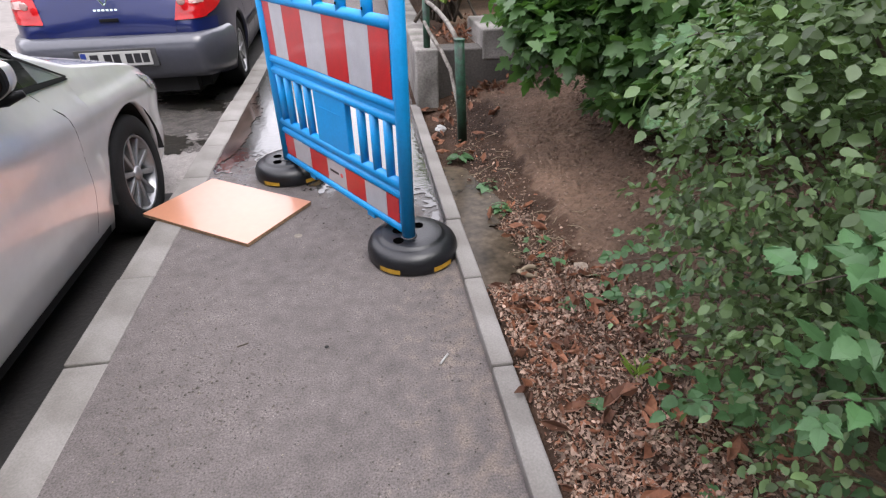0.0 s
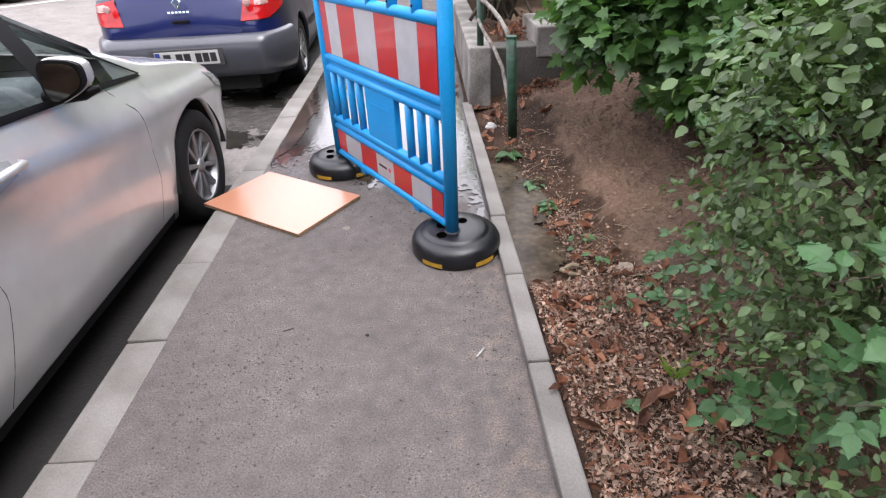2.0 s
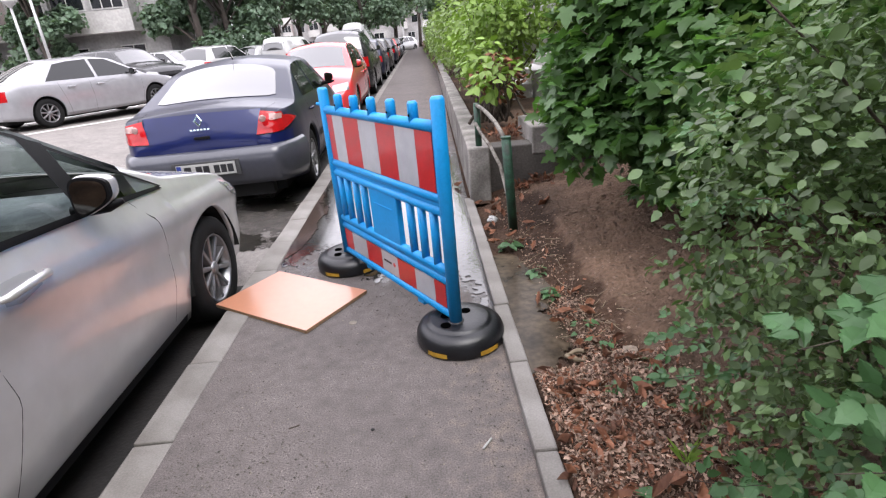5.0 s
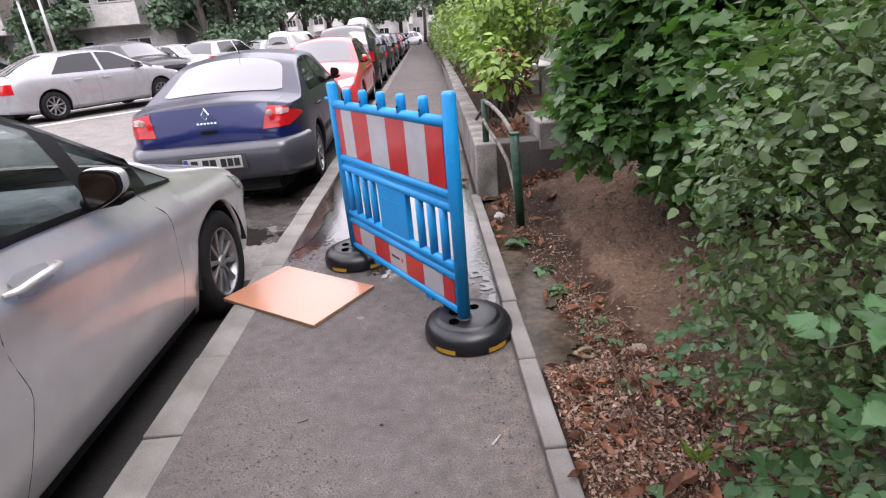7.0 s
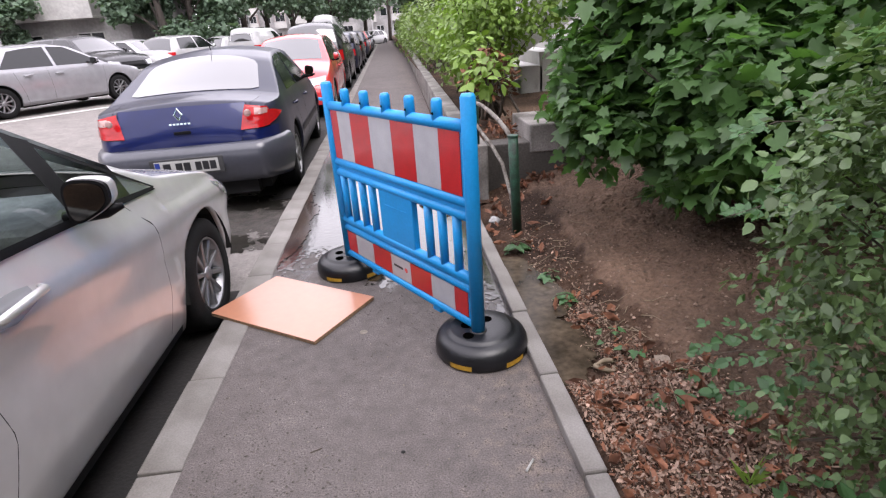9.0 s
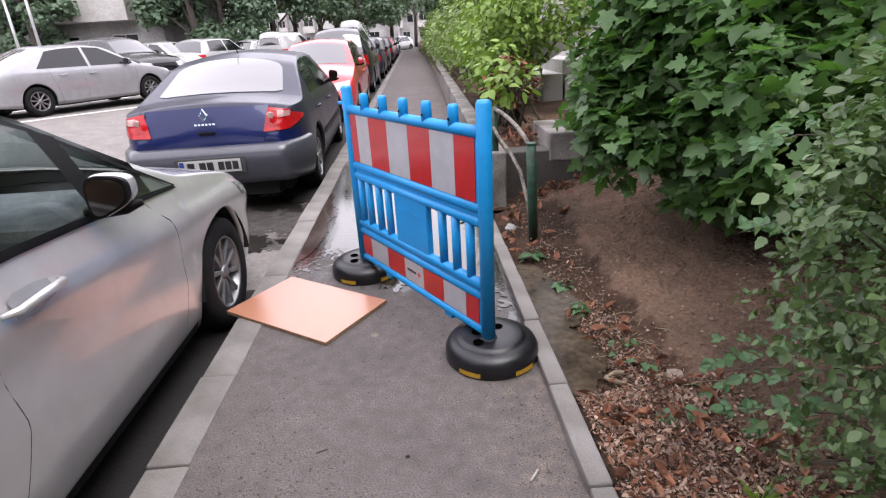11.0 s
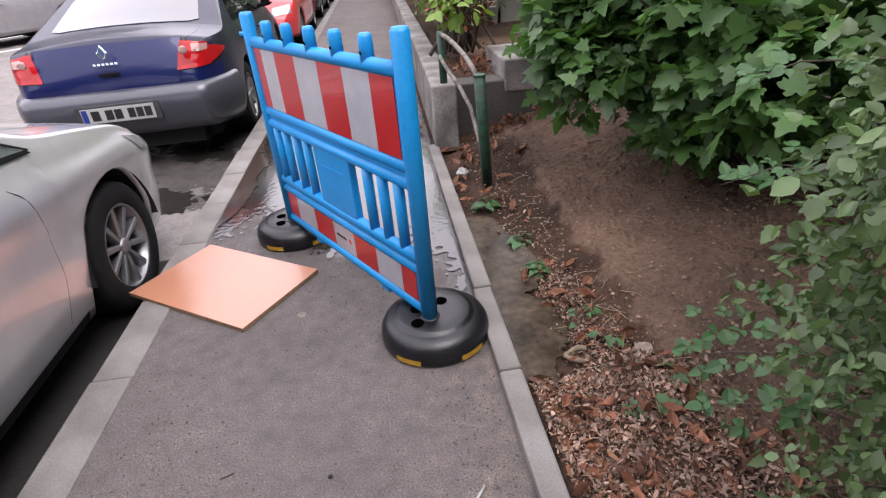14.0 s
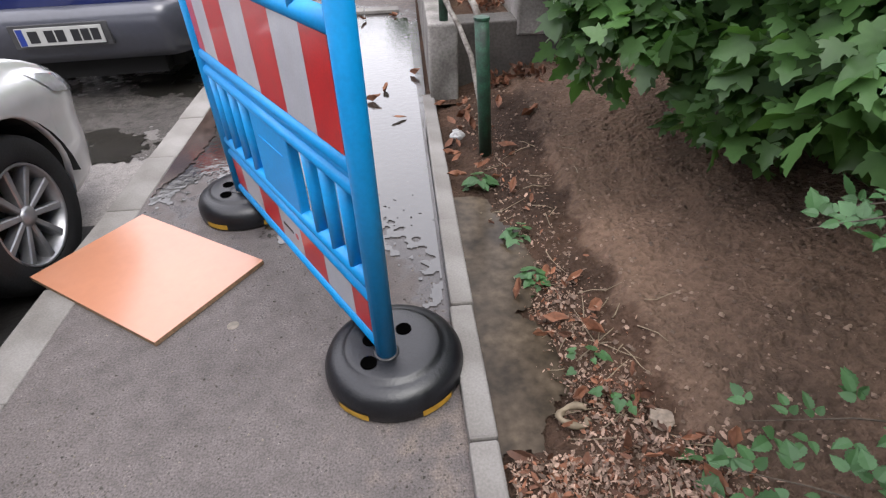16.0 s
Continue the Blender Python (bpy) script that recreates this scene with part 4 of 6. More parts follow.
# dark blue saloon
B_SALOON = Body(4.50, 0.84,
                [(0, 0.650), (.03, 0.850), (.07, 0.975), (.14, 1.0), (.50, 1.025), (.62, 1.065), (1.25, 1.325), (1.6, 1.385), (2.3, 1.405), (2.75, 1.360), (3.4, 0.980), (4.0, 0.870), (4.35, 0.730), (4.5, 0.500)],
                [(0, 0.935), (.5, 0.940), (3.4, 0.870), (4.2, 0.690), (4.5, 0.500)], 0.25, (0.93, 3.62), 0.315, 0.34, tumble=.46)
LIGHT_IN, LIGHT_OUT = [(.475, .748), (.50, .86), (.525, .945)], [(.705, .755), (.725, .85), (.70, .915)]
E_SALOON = car("blue_saloon", "dusty dark blue saloon with grey bumper, parked at the kerb", pose(-1.965, 4.70, ROAD_Z, 0, 0, 2.6), B_SALOON, M_GRAPHITE, 9, M_ALLOY,
    glass=(([(1.95, 0.955), (3.02, 0.925)], [(1.95, 1.300), (2.35, 1.290), (3.02, 0.980)]), ([(1.02, 0.965), (1.88, 0.955)], [(1.25, 1.200), (1.5, 1.275), (1.88, 1.300)])),
    top_glass=(("rear_window", [(-.575, .64), (-.52, .60), (-.3, .575), (0, .565), (.3, .575), (.52, .60), (.575, .64)], [(-.52, 1.10), (-.47, 1.20), (-.3, 1.26), (0, 1.28), (.3, 1.26), (.47, 1.20), (.52, 1.10)]), ("windscreen", [(-.62, 3.34), (.62, 3.34)], [(-.5, 2.78), (.5, 2.78)])),
    bits=(("boot_lid", "rear", [(-.465, 0.645), (0, .640), (.465, 0.645)], [(-.53, 0.962), (0, 0.972), (.53, 0.962)], M_NAVY, .012, "navy boot lid"),
          ("corner_panel", "rear", [(-.76, 0.640), (-.475, 0.640)], [(-.76, 0.745), (-.475, 0.740)], M_NAVY, .006, "navy panel"),
          ("corner_panel", "rear", [(.475, 0.640), (.76, 0.640)], [(.475, 0.740), (.76, 0.745)], M_NAVY, .006, "navy panel"),
          ("tail_light", "rear", [(-x, z) for x, z in LIGHT_OUT], [(-x, z) for x, z in LIGHT_IN], M_LAMP_RED, .016, "red tail light"),
          ("tail_light", "rear", LIGHT_IN, LIGHT_OUT, M_LAMP_RED, .016, "red tail light"),
          ("lens_band", "rear", [(-.71, .862), (-.60, .858)], [(-.70, .905), (-.60, .915)], M_LENS_PALE, .020, "pale indicator lens"),
          ("lens_band", "rear", [(.60, .858), (.71, .862)], [(.60, .915), (.70, .905)], M_LENS_PALE, .020, "pale indicator lens"),
          ("tail_light", "side", [(.07, .755), (.20, .79), (.34, .835)], [(.07, .885), (.20, .88), (.34, .845)], M_LAMP_RED, .010, "red tail light"),
          ("rub_strip", "side", [(1.35, 0.480), (3.2, 0.480)], [(1.35, 0.540), (3.2, 0.540)], M_DARKPLASTIC, .008, "black rubbing strip")),
    seams=(("rear", [(-.467, 0.640), (-.53, 0.960)]), ("rear", [(.467, 0.640), (.53, 0.960)]), ("roof", [(-.56, .10), (-.60, .35), (-.60, .55)]), ("roof", [(.56, .10), (.60, .35), (.60, .55)]), ("side", [(1.0, 0.930), (1.3, 0.700), (1.42, 0.500), (1.42, .24)]), ("side", [(1.92, 0.940), (1.95, 0.600), (1.95, .24)]), ("side", [(3.1, 0.880), (3.05, 0.600), (3.0, .24)])),
    handles=((1.05, 1.22, .82), (2.02, 2.2, .81)), mirror=(2.90, .975))
for q in (-1, 1):
    lens = part("reversing_lens", lathe([(.0, 0), (.030, 0), (.030, .010), (.024, .014), (.001, .015)], 20), M_LENS_PALE, E_SALOON, "round clear lens", True)
    lens.matrix_local = pose(q * .555, -.006, .885, 90, 0, q * 14)


def bumper(parent, B, z0, z1, out, m):
    vs, fs = [], []
    h = z1 - z0
    prof = [(-out * .3, z0 - .01), (out * .15, z0), (out * .5, z0 + .2 * h), (out * .82, z0 + .42 * h), (out, z0 + .62 * h), (out * .97, z0 + .78 * h), (out * .8, z0 + .92 * h), (out * .4, z1), (-.01, z1 + .006)]
    n = len(prof)
    xs = [math.copysign(abs(q) ** .7, q) for q in np.linspace(-1, 1, 33)]
    for q in xs:
        x = q * B.half * .955
        y = min(.55, B.end(x, .5, False))
        nx = math.copysign(min(1, abs(q)) ** 5, q)
        ny = math.sqrt(max(0, 1 - nx * nx))
        for o, z in prof:
            vs.append((x + nx * o * .55, y + 0.01 - o * ny, z))
    for i in range(len(xs) - 1):
        for k in range(n - 1):
            fs.append((i * n + k, i * n + k + 1, (i + 1) * n + k + 1, (i + 1) * n + k))
    ob = part("bumper", (vs, [], fs), m, parent, "dusty grey bumper", True)
    return ob


bumper(E_SALOON, B_SALOON, .31, .652, .105, M_BUMPER)
part("plate_recess", boxm(-.30, .30, -.098, -.06, .425, .57, bevel=.004), M_VALANCE, E_SALOON)
part("boot_handle", boxm(-.07, .07, -.020, -.010, .755, .78, bevel=.004), M_DARKPLASTIC, E_SALOON)
plate(E_SALOON, (0.0, -0.102, .498))
# emblem and letters on the boot lid as plain shapes
em = part("emblem", tube([(0, -0.012, .872), (0.030, -0.014, .918), (0, -0.010, .964), (-0.030, -0.014, .918), (0, -0.012, .872)], .0095, 6), M_CHROME, E_SALOON, "chrome diamond emblem")
for k in range(6):
    part("badge_bar", boxm(-.088 + k * .030, -.068 + k * .030, -0.016, -0.012, .834, .848), M_CHROME, E_SALOON)
part("aerial", tube([(0, 1.5, 1.38), (0, 1.36, 1.52)], [.006, .002], 6), M_DARKPLASTIC, E_SALOON)

# ---- plants ----


def foliage_mat(name, base, vary=0.35, rough=0.5, back=0.35):
    m = mat(name, base, rough, scale=6, vary=0.12, fine=70, island=vary, spec=0.35)
    nt, N, L, P = nodes_of(m)
    tr = N.new("ShaderNodeBsdfTranslucent")
    tr.inputs["Color"].default_value = (base[0] * 1.3, base[1] * 1.5, base[2] * 0.7, 1)
    mx = N.new("ShaderNodeMixShader")
    mx.inputs[0].default_value = back * 0.4
    L.new(P.outputs[0], mx.inputs[1])
    L.new(tr.outputs[0], mx.inputs[2])
    L.new(mx.outputs[0], N["Material Output"].inputs["Surface"])
    return m


M_LEAF_A = foliage_mat("small_leaf", (0.165, 0.262, 0.105), 0.55, rough=0.42)
M_LEAF_B = foliage_mat("dark_lobed_leaf", (0.108, 0.225, 0.066), 0.55, rough=0.45, back=0.6)
M_LEAF_C = foliage_mat("bright_leaf", (0.30, 0.47, 0.09), 0.35)
M_LEAF_D = foliage_mat("hedge_leaf", (0.24, 0.36, 0.10), 0.45)
M_LEAF_E = foliage_mat("creeper_leaf", (0.105, 0.24, 0.09), 0.25)
M_LEAF_T = foliage_mat("tree_leaf", (0.18, 0.275, 0.18), 0.4)
M_DEAD = mat("dead_leaf", (0.33, 0.14, 0.075), 0.8, scale=12, vary=0.2, fine=80, island=0.6)
M_CHIPS = mat("wood_chip", (0.52, 0.355, 0.265), 0.85, scale=12, vary=0.2, fine=90, island=0.6)
M_BARK = mat("twig_bark", (0.13, 0.1, 0.075), 0.85, scale=20, vary=0.3, fine=80, bump=0.001)
M_TRUNK = mat("tree_bark", (0.11, 0.09, 0.075), 0.9, scale=6, vary=0.3, fine=30, bump=0.01)
M_LOOSE = mat("loose_grit", (0.21, 0.182, 0.165), 0.9, scale=9, vary=0.2, fine=90, island=0.5)
M_CLOD = mat("soil_crumb", (0.38, 0.275, 0.21), 0.95, scale=8, vary=0.2, fine=60, island=0.45, spec=0.15)
M_STRAW = mat("dry_stalk", (0.42, 0.33, 0.22), 0.8, vary=0.2)

OVAL = ([(0, 0, 0), (.20, .18, .05), (.30, .45, .07), (.20, .76, .04), (0, 1, -.06), (0, .5, .0), (-.20, .18, .05), (-.30, .45, .07), (-.20, .76, .04)],
        [(0, 1, 2, 5), (5, 2, 3, 4), (0, 5, 7, 6), (5, 4, 8, 7)])
LOBED = ([(0, 0, 0), (.16, -.10, .02), (.42, .02, .03), (.27, .18, .05), (.52, .44, .0), (.26, .46, .06), (.22, .66, .04), (0, 1, -.08), (0, .42, .0),
          (-.16, -.10, .02), (-.42, .02, .03), (-.27, .18, .05), (-.52, .44, .0), (-.26, .46, .06), (-.22, .66, .04)],
         [(0, 1, 2, 3, 8), (8, 3, 4, 5), (8, 5, 6, 7), (0, 8, 11, 10, 9), (8, 13, 12, 11), (8, 7, 14, 13)])
LOBES = [(.10, -.09), (.25, -.13), (.36, -.04), (.29, .06), (.46, .12), (.58, .30), (.43, .33), (.40, .46), (.245, .36), (.22, .52), (.29, .66), (.15, .74), (.10, .88)]
MAPLE = ([(0, 0, 0), (0, .34, -.02), (0, .66, -.03), (0, 1, -.10)] + [(x, y, .14 * x - .10 * abs(y - .3)) for x, y in LOBES] + [(-x, y, .14 * x - .10 * abs(y - .3)) for x, y in LOBES],
         [(0, 4, 5, 6, 7, 1), (1, 7, 8, 9, 10), (1, 10, 11, 12), (1, 12, 13, 2), (2, 13, 14, 15, 16, 3), (0, 1, 20, 19, 18, 17), (1, 23, 22, 21, 20), (1, 25, 24, 23), (1, 2, 26, 25), (2, 3, 29, 28, 27, 26)])
CURL = ([(0, 0, .08), (.15, .2, .22), (.19, .55, .30), (.10, .9, .22), (.03, 1, .34), (0, .5, .0), (-.13, .25, .26), (-.2, .6, .16), (-.08, .88, .34)], OVAL[1])
CHIP = ([(0, 0, 0), (.16, .05, .05), (.2, .6, .08), (.05, 1, .03), (-.14, .7, .1), (-.17, .2, .0)], [(0, 1, 2, 5), (5, 2, 3, 4)])
OVATE = ([(0, 0, 0), (.24, .06, .03), (.36, .26, .05), (.28, .40, .05), (.30, .56, .04), (.14, .80, .0), (0, 1, -.08), (0, .45, .0), (-.24, .06, .03), (-.36, .26, .05), (-.28, .40, .05), (-.30, .56, .04), (-.14, .80, .0)],
         [(0, 1, 2, 3, 7), (7, 3, 4, 5, 6), (0, 7, 10, 9, 8), (7, 6, 12, 11, 10)])
IVY = ([(0, .04, 0), (.22, -.10, .03), (.46, .02, .05), (.50, .26, .04), (.34, .44, .06), (.26, .68, .04), (0, 1, -.06), (0, .42, .0), (-.22, -.10, .03), (-.46, .02, .05), (-.50, .26, .04), (-.34, .44, .06), (-.26, .68, .04)],
       [(0, 1, 2, 3, 7), (7, 3, 4), (7, 4, 5, 6), (0, 7, 10, 9, 8), (7, 11, 10), (7, 6, 12, 11)])
CHUNK = ([(0, 0, 0), (.30, .08, .09), (.42, .52, .02), (.12, .85, .14), (-.2, 1, .03), (-.38, .5, .12), (-.22, .1, .0)], [(0, 1, 2, 6), (6, 2, 3, 5), (5, 3, 4)])
# toothed leaflet folded along its rib
TOOTH = [(.10, .02), (.25, .06), (.235, .13), (.33, .20), (.285, .29), (.345, .38), (.275, .47), (.30, .57), (.205, .65), (.20, .75), (.105, .83)]
SERRATE = ([(0, 0, 0), (0, .3, .0), (0, .6, -.01), (0, 1, -.07)] + [(x, y, .16 * x) for x, y in TOOTH] + [(-x, y, .16 * x) for x, y in TOOTH],
           [(0, 4, 5, 6, 7, 1), (1, 7, 8, 9, 10, 2), (2, 10, 11, 12, 13, 14, 3), (0, 1, 18, 17, 16, 15), (1, 2, 21, 20, 19, 18), (2, 3, 25, 24, 23, 22, 21)])
SPRAY = ([(0, 0, 0), (.42, .3, .1), (.35, .8, .0), (0, 1, -.12), (-.35, .75, .05), (-.45, .3, -.05), (0, .45, .12)], [(0, 1, 6), (1, 2, 6), (2, 3, 6), (3, 4, 6), (4, 5, 6), (5, 0, 6)])


def scatter(tpl, P, Nrm, size, rng, heading=None):
    """One mesh of many leaves: places P, upper sides Nrm, lengths size."""
    V, F = np.array(tpl[0], float), tpl[1]
    n = len(P)
    Nrm = Nrm / np.maximum(1e-6, np.linalg.norm(Nrm, axis=1, keepdims=True))
    H = heading if heading is not None else rng.normal(size=(n, 3))
    Y = H - (H * Nrm).sum(1, keepdims=True) * Nrm
    Y /= np.maximum(1e-6, np.linalg.norm(Y, axis=1, keepdims=True))
    X = np.cross(Y, Nrm)
    sz = np.asarray(size)[:, None, None]
    wid = rng.uniform(0.8, 1.25, (n, 1, 1))
    fold = rng.uniform(0.3, 1.9, (n, 1, 1))
    pts = P[:, None, :] + sz * (V[None, :, 0:1] * wid * X[:, None, :] + V[None, :, 1:2] * Y[:, None, :] + V[None, :, 2:3] * fold * Nrm[:, None, :])
    k = len(V)
    verts = pts.reshape(-1, 3)
    faces = [tuple(i * k + a for a in f) for i in range(n) for f in F]
    return (verts.tolist(), [], faces)


def crown_points(blobs, count, rng, depth=0.45, low=-0.9):
    vol = np.array([b[3] * b[4] * b[5] for b in blobs]) ** (2 / 3)
    pick = rng.choice(len(blobs), count, p=vol / vol.sum())
    D = rng.normal(size=(count, 3))
    D /= np.linalg.norm(D, axis=1, keepdims=True)
    D[:, 2] = np.where(D[:, 2] < low, -D[:, 2], D[:, 2])
    C = np.array([b[:3] for b in blobs])[pick]
    R = np.array([b[3:6] for b in blobs])[pick]
    lump = np.array([0.82 + 0.46 * noise.noise(Vector(d * 2.4 + c * 1.7)) + 0.26 * noise.noise(Vector(d * 6.1 + c)) for d, c in zip(D, C)])
    rad = lump * (1 - depth * rng.random(count) ** 2.0)
    return C + D * R * rad[:, None], D


def shrub(name, label, category, blobs, count, size, leaf, m, seed, base, up=0.7, out=0.55, rnd=0.45, depth=0.5, twigs=26, droop=0.35, kind="", gaps=4.5, thin=-0.22, bare=0.0):
    rng = np.random.default_rng(seed)
    e = thing(name, label, category, kind=kind)
    P, D = crown_points(blobs, count, rng, depth)
    gap = np.array([noise.noise(Vector(p) * gaps) + 0.5 * noise.noise(Vector(p) * gaps * 2.7) for p in P])
    keep = (P[:, 2] > 0.05) & (gap > thin + rng.normal(size=len(P)) * 0.05)
    keep &= (P[:, 2] > bare) | (rng.random(len(P)) < np.where(P[:, 1] < 1.0, .6, .22))
    P, D = P[keep], D[keep]
    nrm = D * out + np.array([0, 0, up]) + rng.normal(size=P.shape) * rnd
    head = D * 0.8 + rng.normal(size=P.shape) * 0.7 + np.array([0, 0, -droop])
    sizes = rng.uniform(size * 0.55, size * 1.25, len(P))
    kinds = leaf if isinstance(leaf, list) else [leaf]
    for q, tpl in enumerate(kinds):
        sel = np.arange(len(P)) % len(kinds) == q
        part("leaves", scatter(tpl, P[sel], nrm[sel], sizes[sel], rng, head[sel]), m, e, "", True)
    vs, fs = [], []
    for k in range(twigs):
        b = blobs[k % len(blobs)]
        d = rng.normal(size=3)
        d /= np.linalg.norm(d)
        d[2] = abs(d[2]) * 0.8 - 0.15
        end = np.array(b[:3]) + d * np.array(b[3:6]) * 0.92
        s = np.array(base) + rng.normal(size=3) * np.array((0.12, 0.12, 0))
        mid = (s + end) / 2 + rng.normal(size=3) * 0.08 + np.array((0, 0, 0.12))
        pts = [tuple(s * (1 - t) ** 2 + 2 * mid * t * (1 - t) + end * t * t) for t in np.linspace(0, 1, 8)]
        r0 = 0.004 + 0.01 * size / 0.1
        tv, _, tf = tube(pts, [r0 * (1.25 - q) for q in np.linspace(0, 1, 8)], 5)
        o = len(vs)
        vs += tv
        fs += [tuple(a + o for a in f) for f in tf]
    part("branching", (vs, [], fs), M_BARK, e, "thin brown branches", True)
    return e


shrub("small_leaved_shrub", "dense small-leaved green shrub leaning over the earth bed", "shrub",
      [(1.20, .84, .80, .66, .46, .50), (1.26, .52, 1.30, .80, .68, .62), (.94, .48, .42, .42, .40, .36), (.92, .90, .52, .36, .30, .34), (1.8, .9, 1.5, .8, .65, .7), (1.45, .1, 1.0, .85, .6, .8), (.80, .80, 1.0, .31, .36, .36), (1.25, .85, .3, .55, .36, .3), (.84, .92, .85, .28, .28, .3), (1.45, 1.05, .95, .45, .42, .4)],
      62000, .028, [OVAL, OVAL, OVATE, CURL], M_LEAF_A, 3, (1.6, .8, .12), twigs=30, thin=-.17, rnd=.55, bare=.60)
shrub("lobed_leaf_shrub", "dark green maple-leaved shrub overhanging bare earth", "shrub",
      [(1.66, 2.95, 1.12, .86, .80, .66), (1.50, 2.42, .92, .52, .46, .46), (1.14, 3.15, .95, .42, .46, .52), (1.75, 3.2, 1.85, .95, .9, .65), (1.36, 3.2, 1.5, .5, .5, .5), (2.2, 2.3, 1.2, .7, .7, .8), (1.55, 2.5, .66, .45, .42, .3), (1.95, 2.2, .75, .5, .45, .36), (1.5, 2.12, .78, .42, .4, .3), (1.85, 1.95, .95, .5, .45, .4), (1.12, 2.78, .66, .26, .30, .26), (1.42, 2.55, .52, .34, .34, .24), (1.0, 3.0, .78, .24, .32, .34)],
      18000, .10, [MAPLE, MAPLE, LOBED], M_LEAF_B, 5, (1.75, 3.0, .25), up=0.9, rnd=0.55, droop=0.6, twigs=36)
shrub("bright_hedge_bush", "bright green garden bush above the low wall", "shrub",
      [(.98, 6.9, 1.10, .55, .9, .58), (1.0, 8.0, 1.25, .6, 1.0, .6), (.9, 6.2, 1.45, .45, .5, .4), (1.5, 6.6, 1.5, .6, .7, .6)],
      9000, .075, OVAL, M_LEAF_C, 7, (1.0, 7.2, .45), twigs=24)
shrub("clipped_hedge", "long mixed green hedge along the wall", "hedge",
      [(1.0, 9.5 + 1.6 * k, 1.15 + 0.35 * math.sin(k * 1.9), .62, 1.1, .85 + .3 * math.sin(k * 1.3 + 1)) for k in range(20)],
      16000, .11, OVAL, M_LEAF_D, 8, (1.0, 12.0, .45), twigs=20)
shrub("dry_plant", "half-withered plant with brown and yellow-green leaves", "plant",
      [(.82, 5.35, .82, .26, .38, .26)], 420, .085, CURL, M_DEAD, 9, (.8, 5.3, .45), twigs=18)
shrub("young_shrub", "yellow-green broad-leaved young plant behind the wall", "plant",
      [(.72, 5.0, .86, .24, .34, .2), (.72, 5.7, 1.0, .28, .4, .22)], 330, .10, OVAL, M_LEAF_C, 10, (.75, 5.2, .45), twigs=12)
shrub("back_thicket", "deep green thicket behind the shrubs", "thicket",
      [(2.9, 1.0, 1.6, 1.0, 1.5, 1.2), (2.7, 2.8, 2.2, 1.0, 1.2, 1.2), (2.6, 4.4, 1.9, 1.0, 1.1, 1.3), (2.9, -.8, 1.4, 1.0, 1.3, 1.2), (3.2, 6.2, 2.4, 1.2, 1.2, 1.4), (2.2, -.3, 1.6, .8, .8, .7)],
      9000, .12, OVAL, M_LEAF_B, 11, (3.0, 2.5, .4), twigs=40)

# creeper with compound leaves close to the kerb
def creeper(pts, seed, label, n_leaf, size, spread=0.07):
    rng = np.random.default_rng(seed)
    e = thing("creeper", label, "creeper", group="creepers")
    P = [Vector(p) for p in pts]
    fine = []
    for k in range(25):
        t = k / 24 * (len(P) - 1)
        i = min(int(t), len(P) - 2)
        fine.append(P[i].lerp(P[i + 1], t - i))
    part("stem", tube(fine, [0.003 * (1.3 - k / 24) for k in range(25)], 5), M_BARK, e, "", True)
    at, nr, hd, sz = [], [], [], []
    for k in range(n_leaf):
        b = fine[3 + int(21 * k / n_leaf)]
        d = Vector(rng.normal(size=3)) * 0.6
        sd = 1 if k % 2 else -1
        ax = (fine[-1] - fine[0]).normalized()
        lat = ax.cross(Vector((0, 0, 1))).normalized() * sd
        p = b + lat * 0.012 + Vector(rng.normal(size=3)) * spread * 0.3
        n_ = Vector((rng.normal() * .25 - 0.25, rng.normal() * .25 - 0.3, 1))
        hv = (lat + ax * 0.6 + d * 0.35).normalized()
        sv = hv.cross(n_).normalized()
        for off, turn, grow in ((.62, 0, 1.15), (.30, 1.0, .8), (.30, -1.0, .8)):
            at.append(p + hv * size * off + sv * turn * size * .06)
            nr.append(tuple(n_ + Vector(rng.normal(size=3)) * .22))
            hd.append(tuple(hv + sv * turn * 1.15))
            sz.append(size * grow * rng.uniform(.55, .95))
    part("leaves", scatter(SERRATE, np.array([tuple(a) for a in at]), np.array(nr), sz, rng, np.array(hd)), M_LEAF_E, e, "", False)
    return e


CREEP = "pale green creeper with toothed leaves reaching over the litter"
creeper([(1.0, .12, .80), (.82, .28, .90), (.66, .38, .91), (.52, .42, .85)], 1, CREEP, 26, .06)
creeper([(1.0, .10, .70), (.84, .24, .80), (.68, .33, .82), (.56, .36, .78)], 2, CREEP, 26, .058)
creeper([(1.0, .10, .58), (.84, .24, .68), (.68, .33, .70), (.56, .36, .68)], 3, CREEP, 26, .055)
creeper([(1.0, .30, .40), (.86, .46, .44), (.74, .56, .42), (.64, .64, .36)], 4, CREEP, 16, .06)
creeper([(1.0, .35, .28), (.86, .55, .28), (.75, .72, .24), (.64, .84, .17)], 9, CREEP, 16, .055)
creeper([(1.35, 1.2, .30), (1.15, 1.35, .36), (1.0, 1.42, .32), (.86, 1.50, .22)], 10, CREEP, 18, .05)
creeper([(1.5, 1.4, .55), (1.32, 1.58, .62), (1.18, 1.70, .62), (1.06, 1.78, .56)], 11, "leafy shoot hanging out over the bare earth", 16, .05)
creeper([(1.2, 1.0, .30), (1.0, 1.2, .34), (.86, 1.32, .28), (.76, 1.42, .20)], 5, CREEP, 18, .05)
creeper([(1.1, .9, .25), (.95, 1.1, .27), (.82, 1.2, .22), (.74, 1.26, .17)], 8, CREEP, 16, .05)
